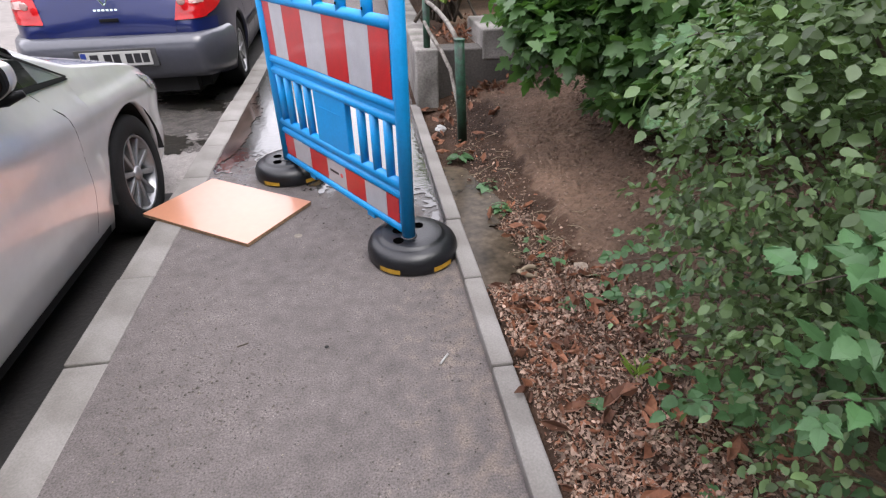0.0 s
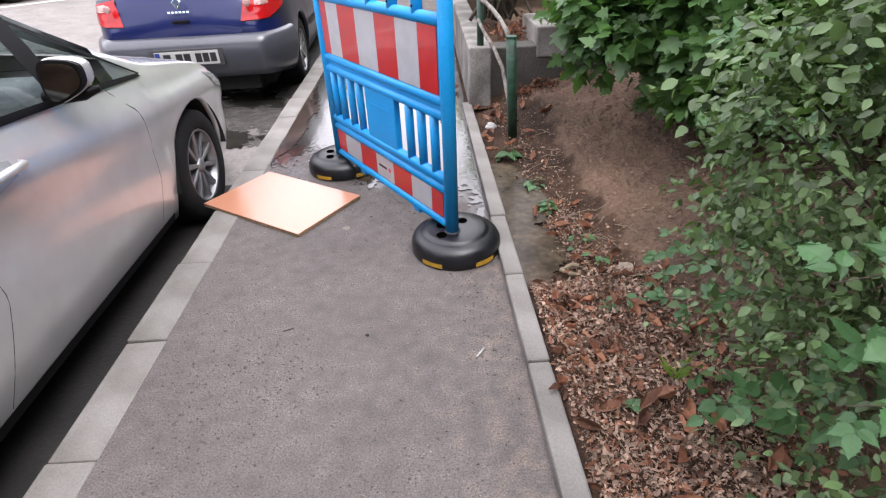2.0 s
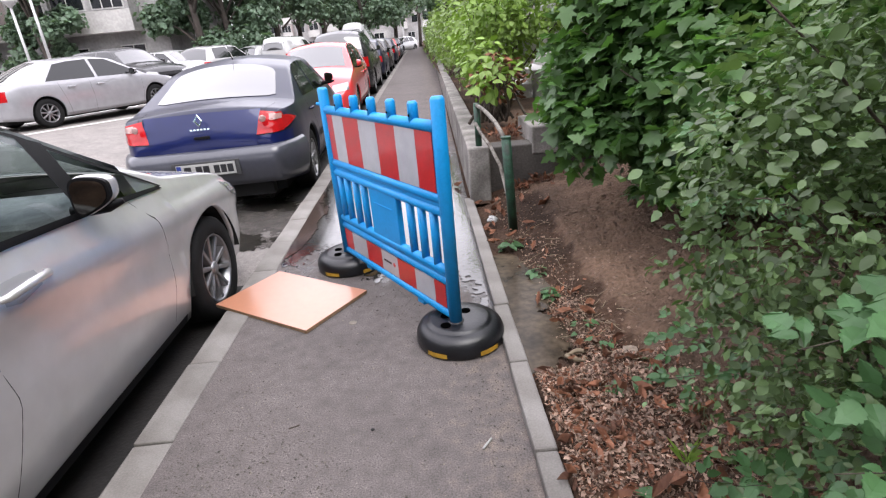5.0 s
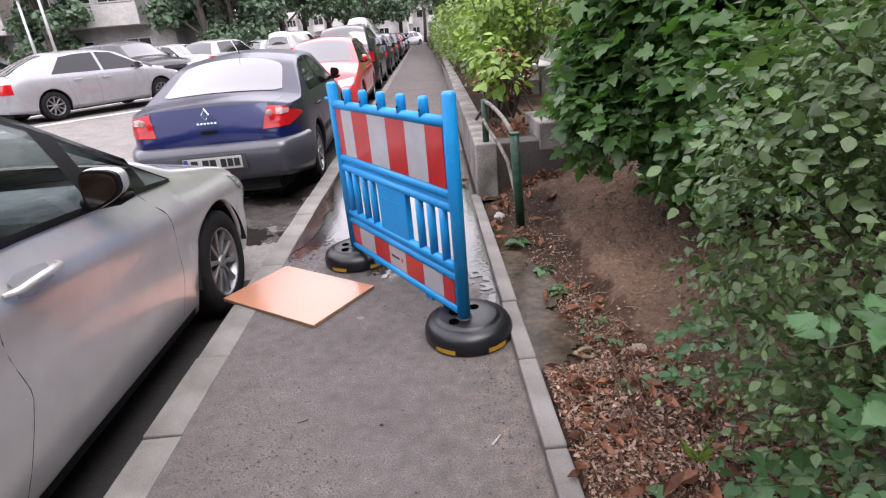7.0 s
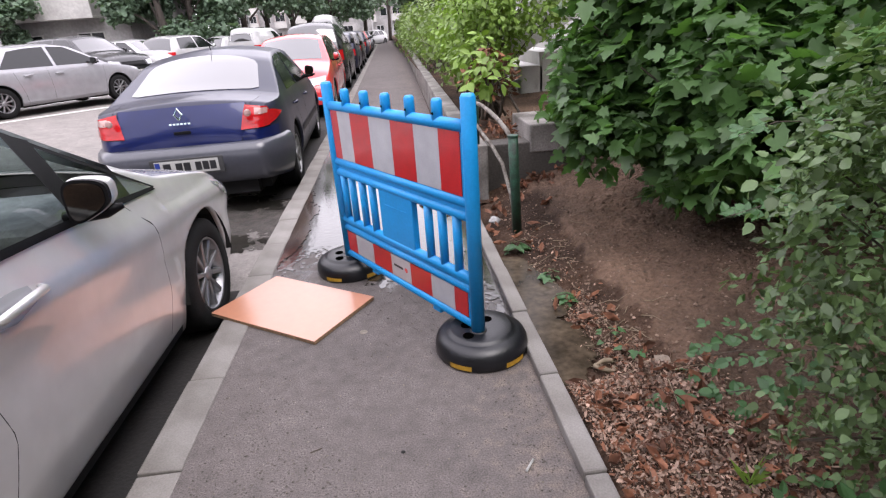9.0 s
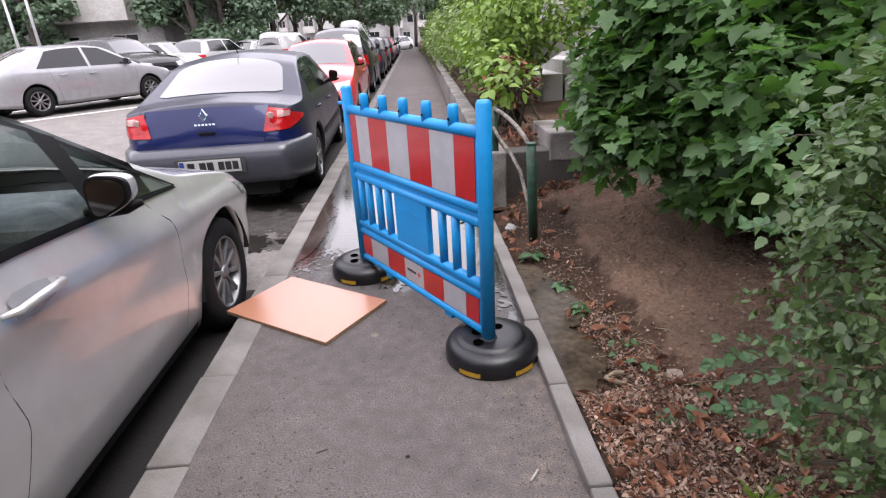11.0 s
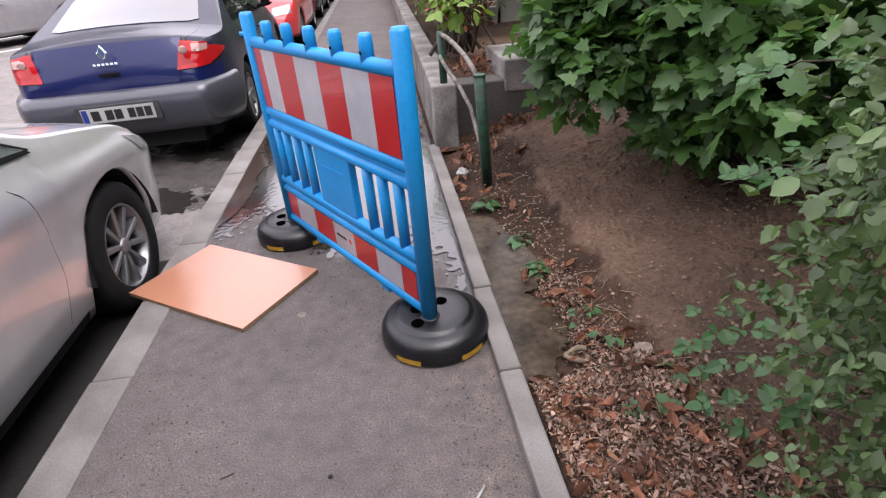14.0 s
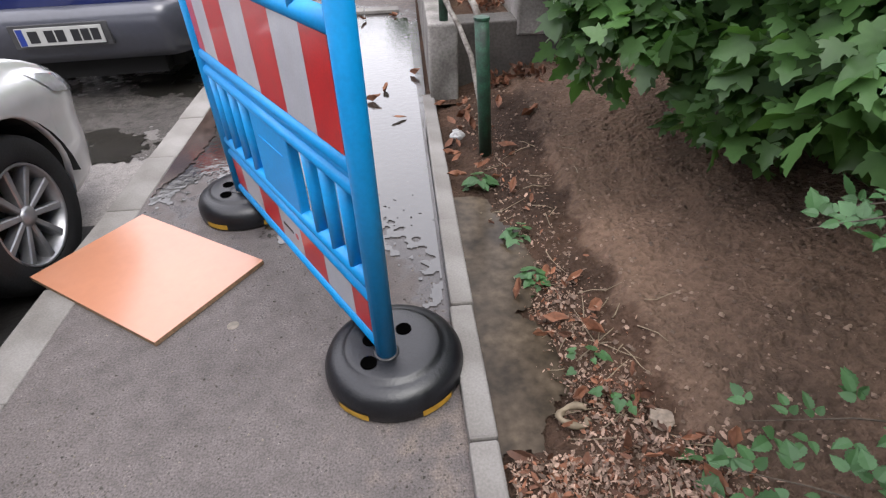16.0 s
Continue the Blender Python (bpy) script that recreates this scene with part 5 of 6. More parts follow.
creeper([(1.35, 1.35, .62), (1.18, 1.52, .68), (1.05, 1.60, .66), (.95, 1.66, .60)], 6, "leafy shoot hanging out over the bare earth", 16, .05)
creeper([(1.30, 1.2, .90), (1.12, 1.40, .98), (.98, 1.50, .97), (.88, 1.55, .92)], 7, "leafy shoot hanging out over the bare earth", 18, .045)

# ---- litter ----
rng = np.random.default_rng(21)


def on_soil(x, y, dz=0.004):
    return (x, y, soil_z(x, y) + dz)


def litter_xy(n, r):
    out = []
    while len(out) < n:
        x, y = r.uniform(.375, 1.25), r.uniform(-.4, 3.7)
        edge = .83 - .12 * max(0, y - .8)
        strip = math.exp(-((x - .66 - .02 * math.sin(y * 5)) / .085) ** 2)
        w = 1.0 if y < 1.58 else (0.75 if y < 1.85 else 0.40 if y < 2.3 else 0.15) * strip + 0.02
        w *= 1.0 if x < edge else math.exp(-((x - edge) / .12) ** 2)
        if y > 1.58 and x < .52:
            w *= 0.04
        w *= 0.55 + 0.9 * max(0, noise.noise((x * 5, y * 5, 2)) + 0.35)
        if r.random() < w:
            out.append((x, y))
    return out


def litter(name, label, n, tpl, lo, hi, m, seed, tilt, dz):
    r = np.random.default_rng(seed)
    xy = litter_xy(n, r)
    P = np.array([on_soil(x, y, r.uniform(0.0, dz)) for x, y in xy])
    N_ = np.array([0, 0, 1.0]) + r.normal(size=P.shape) * tilt
    tagged(part(name, scatter(tpl, P, N_, lo + (hi - lo) * r.random(n) ** 2.6, r), m), label, "litter", kind="stuff")


litter("wood_chips", "pale shredded bark and wood chips over the earth", 16000, CHIP, .005, .027, M_CHIPS, 31, .75, .02)
litter("bark_chunks", "small broken pieces of pale bark and shells", 11000, CHUNK, .004, .019, M_CHIPS, 35, .8, .02)
litter("fallen_leaves", "curled rust-brown fallen leaves along the kerb", 560, CURL, .03, .09, M_DEAD, 32, .6, .025)
litter("leaf_crumbs", "crumbled brown leaf fragments on the soil", 9000, CHIP, .005, .034, M_DEAD, 33, .5, .012)
r_ = np.random.default_rng(40)
# brown leaves gathered at the cross wall and on the raised bed
heap = [(x, y, soil_z(x, y) + r_.uniform(.005, .04)) for x, y in ((r_.normal(.86, .12), r_.normal(4.06, .07)) for _ in range(90)) if x > .62 and y < 4.17]
heap += [(x, y, .40 + r_.uniform(0, .03)) for x, y in ((r_.normal(.74, .09), r_.normal(4.66, .16)) for _ in range(110)) if .6 < x < .88 and y > 4.44]
heap = np.array(heap)
tagged(part("leaf_heap", scatter(CURL, heap, np.array([0, 0, 1.0]) + r_.normal(size=heap.shape) * .5, r_.uniform(.035, .075, len(heap)), r_), M_DEAD), "dry rust-brown leaves gathered against the cross wall", "litter", kind="stuff")
twv, twf = [], []
for k in range(95):
    x, y = r_.normal(.68, .13), r_.uniform(.2, 3.2)
    a, l = r_.uniform(0, 6.28), r_.uniform(.04, .17)
    if x < .42:
        continue
    pts = [on_soil(x + l * q * math.cos(a + q * .08), y + l * q * math.sin(a + q * .08), .008) for q in (0, .33, .66, 1)]
    tv, _, tf = tube(pts, [.0022, .002, .0017, .001], 4)
    twf += [tuple(i + len(twv) for i in f) for f in tf]
    twv += tv
tagged(part("dry_twigs", (twv, [], twf), M_STRAW), "thin dry twigs and stalks on the soil", "litter", kind="stuff")
clods_v, clods_f = [], []
for k in range(8000):
    x, y = r_.uniform(.5, 2.4), r_.uniform(.8, 4.1)
    s = .0015 + .010 * r_.random() ** 3.5
    c = Vector(on_soil(x, y, s * .3))
    o = len(clods_v)
    for d in ((1, 0, 0), (-1, 0, 0), (0, 1, 0), (0, -1, 0), (0, 0, .8), (0, 0, -.8)):
        clods_v.append(tuple(c + Vector(d) * s * r_.uniform(.6, 1.2)))
    clods_f += [(o + a, o + b, o + c_) for a, b, c_ in ((0, 2, 4), (2, 1, 4), (1, 3, 4), (3, 0, 4), (2, 0, 5), (1, 2, 5), (3, 1, 5), (0, 3, 5))]
tagged(part("soil_clods", (clods_v, [], clods_f), M_CLOD), "small crumbs and clods of brown earth", "soil", kind="stuff")


def ground_leaf(x, y, size, m, label, tpl=LOBED, seed=0, dz=.012):
    r = np.random.default_rng(seed)
    P = np.array([on_soil(x, y, dz)])
    ob = part("fallen_leaf", scatter(tpl, P, np.array([[r.normal() * .2, r.normal() * .2, 1]]), [size], r), m)
    return tagged(ob, label, "leaf", "single leaves on the litter")


for k, (x, y, s) in enumerate(((.62, 1.40, .075), (.78, 1.46, .065), (.72, 1.36, .06), (.80, 1.52, .06), (.58, .92, .06), (.70, .60, .07), (.83, 1.25, .07))):
    ground_leaf(x, y, s, M_LEAF_E, "single green ivy leaf lying on the brown litter", IVY, 60 + k)
for k, (x, y, s) in enumerate(((.60, 1.02, .075), (.74, 1.30, .085), (.66, .86, .075), (.74, 1.95, .08), (.66, 2.05, .085), (.78, 2.12, .09), (.52, 2.2, .07), (.62, 2.85, .1), (.72, 3.2, .11), (.8, 3.5, .1), (.7, 3.65, .1), (.46, 3.3, .09), (.44, 3.5, .09), (.47, 3.7, .1))):
    ground_leaf(x, y, s, M_DEAD, "curled orange-brown dead leaf on damp earth", CURL, 80 + k, .015)
M_PAPER = mat("dirty_paper", (0.44, 0.35, 0.27), 0.8, scale=30, vary=0.2, fine=90)
M_PALE = mat("pale_plastic", (0.72, 0.72, 0.7), 0.4, vary=0.1)


def crumple(name, at, r, m, label, cat, flat=0.6, seed=0):
    bm = bmesh.new()
    bmesh.ops.create_icosphere(bm, subdivisions=3, radius=r)
    for v in bm.verts:
        n = noise.noise(v.co * 1.2 / r + Vector((seed, 0, 0))) + .5 * noise.noise(v.co * 3 / r)
        v.co *= 1 + .45 * n
        v.co.z *= flat
    ob = part(name, bm, m)
    ob.location = at
    return tagged(ob, label, cat)


crumple("crumpled_paper", (.785, 1.65, soil_z(.785, 1.65) + .012), .030, M_PAPER, "crumpled buff paper scrap on the litter", "litter", .35, 1)
crumple("plastic_scrap", (.45, 3.42, .035), .035, M_PALE, "crushed white plastic cup beside the railing post", "litter", .7, 2)
# curled bark ring on mud
ringp = [(.58 + .04 * math.cos(a), 1.715 + .032 * math.sin(a), soil_z(.58, 1.715) + .016 + .008 * math.sin(2 * a)) for a in np.linspace(.4, 5.9, 14)]
tagged(part("curled_bark", tube(ringp, [.005 + .007 * abs(math.sin(2.3 * q)) for q in range(14)], 7), M_STRAW, None, "", True), "curled strip of pale bark on the mud", "bark")


def weed(x, y, n, size, seed, label):
    r = np.random.default_rng(seed)
    e = thing("weed", label, "weed", group="weeds along the kerb")
    P, N_, H = [], [], []
    for k in range(n):
        a = r.uniform(0, 6.28)
        d = r.uniform(.005, .05)
        P.append(on_soil(x + d * math.cos(a), y + d * math.sin(a), r.uniform(.01, .06)))
        N_.append((math.cos(a) * .4, math.sin(a) * .4, 1))
        H.append((math.cos(a), math.sin(a), .25))
    part("leaves", scatter(IVY, np.array(P), np.array(N_), r.uniform(size * .45, size * 1.2, n), r, np.array(H)), M_LEAF_E, e)
    part("stem", tube([on_soil(x, y, -.01), on_soil(x + .005, y, .05)], .002, 4), M_BARK, e)


weed(.50, 2.98, 16, .06, 1, "small green weed growing against the kerb")
weed(.60, 2.55, 12, .05, 2, "small green weed with wilting leaves in damp earth")
weed(.60, 2.28, 14, .045, 3, "small green weed with wilting leaves in damp earth")
weed(.66, 1.86, 7, .035, 4, "tiny green weed among brown leaves")
weed(.70, 1.72, 7, .035, 5, "tiny green weed among brown leaves")
# grass tuft
gv, gf = [], []
for k in range(14):
    a, l = r_.uniform(0, 6.28), r_.uniform(.04, .09)
    b = Vector(on_soil(.70 + r_.normal() * .008, .98 + r_.normal() * .008, 0))
    o = len(gv)
    s_ = Vector((math.cos(a), math.sin(a), 0))
    t_ = s_.cross(Vector((0, 0, 1))) * .002
    gv += [tuple(b - t_), tuple(b + t_), tuple(b + s_ * l * .3 + Vector((0, 0, l * .7))), tuple(b + s_ * l * .7 + Vector((0, 0, l)))]
    gf += [(o, o + 1, o + 2), (o + 1, o + 3, o + 2)]
tagged(part("grass_tuft", (gv, [], gf), M_LEAF_C), "thin tuft of green grass in the litter", "grass")

# pavement specks: pebbles, a twig, a cigarette end
sv, sf = [], []
for k in range(1300):
    x, y = r_.uniform(-.97, .27), r_.uniform(-.3, 2.8)
    s = r_.uniform(.0015, .005)
    o = len(sv)
    for d in ((1, 0, 0), (-.5, .8, 0), (-.5, -.8, 0), (0, 0, .9)):
        sv.append((x + d[0] * s * r_.uniform(.6, 1.3), y + d[1] * s, .0005 + d[2] * s))
    sf += [(o, o + 1, o + 3), (o + 1, o + 2, o + 3), (o + 2, o, o + 3)]
M_GRIT = mat("loose_grit", (0.3, 0.26, 0.22), 0.9, vary=0.2, island=0.7)
tagged(part("grit", (sv, [], sf), M_GRIT), "loose grit and crumbs scattered over the asphalt", "grit", kind="stuff")
tagged(part("twig", tube([(-.572, 1.405, .003), (-.55, 1.412, .004), (-.535, 1.42, .003)], .0022, 5), M_BARK), "short dark twig on the asphalt", "twig")
tagged(part("cigarette_end", tube([(.125, 1.205, .005), (.158, 1.248, .005)], .0042, 8), M_PALE, None, "", True), "white cigarette end on the asphalt", "cigarette end")
tagged(part("dark_pebble", lathe([(.0, 0), (.006, .001), (.008, .003), (.004, .005)], 9), M_UNDER), "small dark pebble on the asphalt", "pebble").location = (-.258, 1.355, .0)
tagged(part("gum_spot", lathe([(.02, 0), (.019, .0012), (.003, .0014)], 11), M_GRIT), "flattened pale gum spot on the asphalt", "gum").location = (-.42, 2.16, .0005)
for k in range(46):
    r = np.random.default_rng(300 + k)
    x, y = r.uniform(.57, 1.2), r.uniform(4.5, 6.0)
    P_ = np.array([[x, y, .385 if x < .9 or y > 4.84 else .53]]) if k < 26 else np.array([[r.uniform(.41, .56), r.uniform(2.9, 3.9), .03]])
    tagged(part("fallen_leaf", scatter(CURL, P_, np.array([[r.normal() * .3, r.normal() * .3, 1]]), [r.uniform(.04, .078)], r), M_DEAD), "curled orange-brown dead leaf by the low wall", "leaf", "dead leaves by the wall")
for k, (x, y) in enumerate(((-.05, 4.05), (.06, 4.15), (.2, 3.75), (.24, 4.5), (.1, 6.15), (-.1, 6.05), (.18, 6.1), (-.3, 6.12))):
    r = np.random.default_rng(90 + k)
    tagged(part("wet_leaf", scatter(CURL, np.array([[x, y, .008]]), np.array([[.1, .2, 1]]), [.1], r), M_DEAD), "wet brown dead leaf in the puddle", "leaf", "leaves in the puddle")

# loose grit worn out of the asphalt, thicker in patches and along the edging
rg = np.random.default_rng(77)
gv, gf = [], []
while len(gv) < 6 * 6500:
    x, y = rg.uniform(-.95, .275), rg.uniform(.2, 3.2)
    w = max(0, noise.noise((x * 2.1, y * 2.1, 9)) + .18) ** 1.3 + .5 * max(0, x - .05) + .02
    if rg.random() > w * 1.6:
        continue
    s = .0014 + .0042 * rg.random() ** 2.8
    c = Vector((x, y, s * .25))
    o = len(gv)
    for d in ((1, 0, 0), (-1, 0, 0), (0, 1, 0), (0, -1, 0), (0, 0, .7), (0, 0, -.7)):
        gv.append(tuple(c + Vector(d) * s * rg.uniform(.6, 1.3)))
    gf += [(o + a, o + b, o + e_) for a, b, e_ in ((0, 2, 4), (2, 1, 4), (1, 3, 4), (3, 0, 4), (2, 0, 5), (1, 2, 5), (3, 1, 5), (0, 3, 5))]
tagged(part("loose_grit", (gv, [], gf), M_LOOSE), "fine loose grey-brown grit on worn asphalt", "grit", kind="stuff")

# ---- other parked cars ----


def spec(kind, L, half, H):
    """Side outlines for a kind of car: (top, belt, side windows, rear glass, windscreen)."""
    b = H * .63
    if kind == "hatch":
        top = [(0, b * .75), (.04, b), (.12, b * 1.06), (.55, H * .95), (1.0, H), (L * .5, H), (L * .58, H * .97), (L * .77, b * 1.08), (L * .92, b * .92), (L * .98, b * .75), (L, b * .6)]
        rg, ws = (.14, .56), (L * .755, L * .60)
        win = (([(.75, b + .05), (L * .42, b + .04)], [(.95, H * .93), (L * .42, H * .94)]), ([(L * .44, b + .04), (L * .72, b + .03)], [(L * .44, H * .94), (L * .56, H * .92), (L * .72, b + .07)]))
    elif kind == "lift":
        top = [(0, b * .7), (.03, b * .98), (.10, b * 1.08), (.28, b * 1.10), (.55, b * 1.2), (1.35, H * .985), (1.9, H), (L * .52, H), (L * .60, H * .965), (L * .76, b * 1.07), (L * .92, b * .92), (L * .98, b * .75), (L, b * .6)]
        rg, ws = (.30, 1.22), (L * .75, L * .61)
        win = (([(1.0, b + .05), (L * .47, b + .04)], [(1.35, H * .90), (1.7, H * .93), (L * .47, H * .94)]), ([(L * .485, b + .04), (L * .72, b + .03)], [(L * .485, H * .94), (L * .57, H * .92), (L * .72, b + .07)]))
    elif kind == "suv":
        b = H * .62
        top = [(0, b * .8), (.03, b * 1.05), (.3, H * .93), (.6, H * .985), (1.2, H), (L * .52, H), (L * .58, H * .97), (L * .72, b * 1.1), (L * .90, b * 1.0), (L * .97, b * .88), (L, b * .65)]
        rg, ws = (.06, .34), (L * .71, L * .60)
        win = (([(.5, b + .05), (L * .40, b + .05)], [(.68, H * .92), (L * .40, H * .94)]), ([(L * .42, b + .05), (L * .68, b + .05)], [(L * .42, H * .94), (L * .56, H * .92), (L * .68, b + .10)]))
    else:
        b = H * .58
        top = [(0, b), (.02, H * .9), (.08, H * .98), (.3, H), (L * .58, H), (L * .64, H * .96), (L * .76, b * 1.08), (L * .93, b * .92), (L, b * .6)]
        rg, ws = (.025, .07), (L * .755, L * .66)
        win = (([(L * .50, b + .04), (L * .70, b + .03)], [(L * .50, H * .90), (L * .60, H * .88), (L * .70, b + .12)]),)
    belt = [(0, b * .95), (.4, b), (L * .75, b * .97), (L * .93, b * .83), (L, b * .6)]
    return top, belt, win, rg, ws


def simple_car(name, label, at, kind, L, half, H, m, seed=0, r=.31, group="parked cars", spokes=7):
    top, belt, win, rg, ws = spec(kind, L, half, H)
    B = Body(L, half, top, belt, .2, (.19 * L, .80 * L), r, .24)
    hb = H * .63
    z0, z1 = hb * .70, hb * .93
    f0, f1 = hb * .66, hb * .80
    xr, xf = half * .62, half * .52
    bits = [("tail_light", "rear", [(s * half * .90, z0), (s * xr, z0)][::s], [(s * half * .88, z1), (s * xr, z1)][::s], M_LAMP_RED, .012, "red tail light") for s in (1, -1)]
    bits += [("headlight", "nose", [(s * half * .88, f0), (s * xf, f0 - .03)][::s], [(s * half * .86, f1), (s * xf, f1 - .04)][::s], M_LAMP_CLEAR, .012, "clear headlight") for s in (1, -1)]
    bits += [("grille", "nose", [(-xf * .9, f0 - .06), (xf * .9, f0 - .06)], [(-xf * .9, f1 - .05), (xf * .9, f1 - .05)], M_DARKPLASTIC, .010, "black grille"),
             ("lower_grille", "nose", [(-.6 * half, .30), (.6 * half, .30)], [(-.6 * half, .40), (.6 * half, .40)], M_DARKPLASTIC, .010, "black lower grille"),
             ("number_plate", "nose", [(-.26, .44), (.26, .44)], [(-.26, .55), (.26, .55)], M_PLATE, .018, "white number plate"),
             ("number_plate", "rear", [(-.26, hb * .76), (.26, hb * .76)], [(-.26, hb * .76 + .11), (.26, hb * .76 + .11)], M_PLATE, .014, "white number plate")]
    glass_w = half * .74
    tg = (("rear_window", [(-glass_w, rg[0]), (glass_w, rg[0])], [(-glass_w * .86, rg[1]), (glass_w * .86, rg[1])]), ("windscreen", [(-glass_w, ws[0]), (0, ws[0] + .05), (glass_w, ws[0])], [(-glass_w * .84, ws[1]), (glass_w * .84, ws[1])]))
    if kind in ("van",):
        tg = tg[1:]
        bits.append(("rear_window", "rear", [(-.6 * half, hb * 1.1), (.6 * half, hb * 1.1)], [(-.56 * half, H * .86), (.56 * half, H * .86)], M_GLASS, .008, ""))
    seams = (("side", [(L * .43, hb), (L * .43, .24)]), ("side", [(L * .73, hb * .95), (L * .71, .24)]), ("side", [(L * .27, hb), (L * .3, .24)]))
    return car(name, label, at, B, m, spokes, M_ALLOY, glass=win, top_glass=tg, bits=bits, seams=seams, handles=((L * .31, L * .35, hb * .88), (L * .46, L * .50, hb * .87)), mirror=(L * .675, hb + .05), group=group)


def park(x, y, turn):
    return pose(x, y, road_z(x, y), 0, 0, turn)


simple_car("silver_liftback", "silver liftback with dark alloy wheels in an angled bay", park(-9.41, 11.95, -27), "lift", 4.57, .88, 1.46, M_SILVER2, spokes=9)
simple_car("black_offroader", "black off-road car nosing out of an angled bay", park(-12.6, 21.6, -118), "suv", 4.7, .94, 1.72, M_BLACKP, r=.36)
simple_car("white_estate", "white car with bright windscreen behind the off-roader", park(-12.6, 26.0, -118), "hatch", 4.4, .89, 1.55, M_WHITEP)
simple_car("white_crossover", "white crossover with slim red tail lights", park(-9.6, 24.2, -14), "suv", 4.4, .90, 1.6, M_WHITEP)
simple_car("white_hatchback", "white hatchback in the row of angled bays", park(-9.0, 29.2, -20), "hatch", 4.1, .87, 1.48, M_WHITEP)
simple_car("white_van", "small white delivery van seen from behind", park(-6.55, 26.0, -10), "van", 4.4, .90, 1.82, M_WHITEP)
simple_car("red_hatchback", "red hatchback facing along the kerb", park(-2.08, 14.2, 180), "hatch", 4.0, .85, 1.50, M_REDP)
simple_car("dark_offroader", "dark grey off-road car parked at the kerb", park(-2.15, 15.2, 0), "suv", 4.4, .90, 1.78, M_BLACKP, r=.35)
simple_car("graphite_hatchback", "graphite hatchback with red tail lights at the kerb", park(-2.1, 20.6, 0), "hatch", 4.1, .87, 1.5, M_GRAPHITE)
simple_car("tall_white_van", "tall white van farther along the kerb", park(-3.0, 27.2, 0), "van", 4.9, .95, 2.3, M_WHITEP)
simple_car("dark_hatchback", "dark hatchback at the kerb", park(-2.1, 25.6, 0), "hatch", 4.1, .87, 1.5, M_BLACKP)
simple_car("grey_hatchback", "grey hatchback at the kerb", park(-2.1, 32.5, 0), "hatch", 4.1, .87, 1.5, M_GRAPHITE)
simple_car("red_compact", "red compact car far along the kerb", park(-2.1, 37.5, 0), "hatch", 4.0, .85, 1.48, M_REDP)
simple_car("dark_saloon", "dark car far along the kerb", park(-2.1, 42.5, 0), "lift", 4.4, .87, 1.46, M_GRAPHITE)
simple_car("pale_hatchback", "pale car far along the street", park(-0.6, 62, 150), "hatch", 4.2, .88, 1.5, M_WHITEP)
simple_car("silver_compact", "silver compact far along the kerb", park(-2.2, 48, 0), "hatch", 4.1, .87, 1.5, M_SILVER2)
simple_car("yellow_taxi", "yellow car nosing out of a bay", park(-18.6, 21.0, -112), "hatch", 4.3, .89, 1.55, M_TAXI)
simple_car("white_saloon", "white car with a black grille nosing out of a bay", park(-16.6, 16.6, -112), "hatch", 4.2, .88, 1.42, M_WHITEP)
simple_car("white_roof_rack_car", "white car with a roof rack near the building", park(-21.5, 25.5, -100), "hatch", 4.3, .89, 1.6, M_WHITEP)

# ---- street lamps ----


def street_lamp(x, y, h):
    e = thing("street_lamp", "pale painted street lamp with a flared head", "street lamp", pose(x, y, road_z(x, y)), "street lamps")
    part("pole", tube([(0, 0, 0), (0, 0, h - .25)], [.075, .05], 10), M_WHITEP, e, "", True)
    part("head", lathe([(.05, h - .3), (.10, h - .25), (.27, h - .05), (.29, h), (.12, h + .05), (.02, h + .06)], 16), M_WHITEP, e, "", True)
    part("base", lathe([(.12, 0), (.12, .25), (.08, .3)], 12), M_WHITEP, e)


street_lamp(-17.3, 25.8, 4.1)
street_lamp(-16.2, 25.5, 5.4)
street_lamp(-8.9, 38.5, 4.2)

# ---- apartment block ----
M_PLASTER = mat("weathered_render", (0.68, 0.665, 0.655), 0.9, scale=.5, vary=0.16, fine=6, bump=0.004, tint=(.46, .45, .45))
M_BALC = mat("balcony_concrete", (0.85, 0.83, 0.80), 0.88, scale=.8, vary=0.12, fine=8, bump=0.003)
M_SALMON = mat("salmon_infill", (0.66, 0.56, 0.54), 0.9, scale=1, vary=0.12, fine=10)
M_PANE = mat("window_glass", (0.03, 0.035, 0.04), 0.05, vary=0.1, spec=0.8)
M_FRAME = mat("window_frame", (0.9, 0.89, 0.86), 0.5, vary=0.05)


def flat_window(parent, x, z, w, h, y, panes=2, label=""):
    f = part("window", boxm(x, x + w, y - .05, y + .05, z, z + h), M_FRAME, parent, label)
    g = .07
    pw = (w - g * (panes + 1)) / panes
    for k in range(panes):
        x0 = x + g + k * (pw + g)
        part("pane", boxm(x0, x0 + pw, y - .06, y - .052, z + g, z + h - g), M_PANE, f)


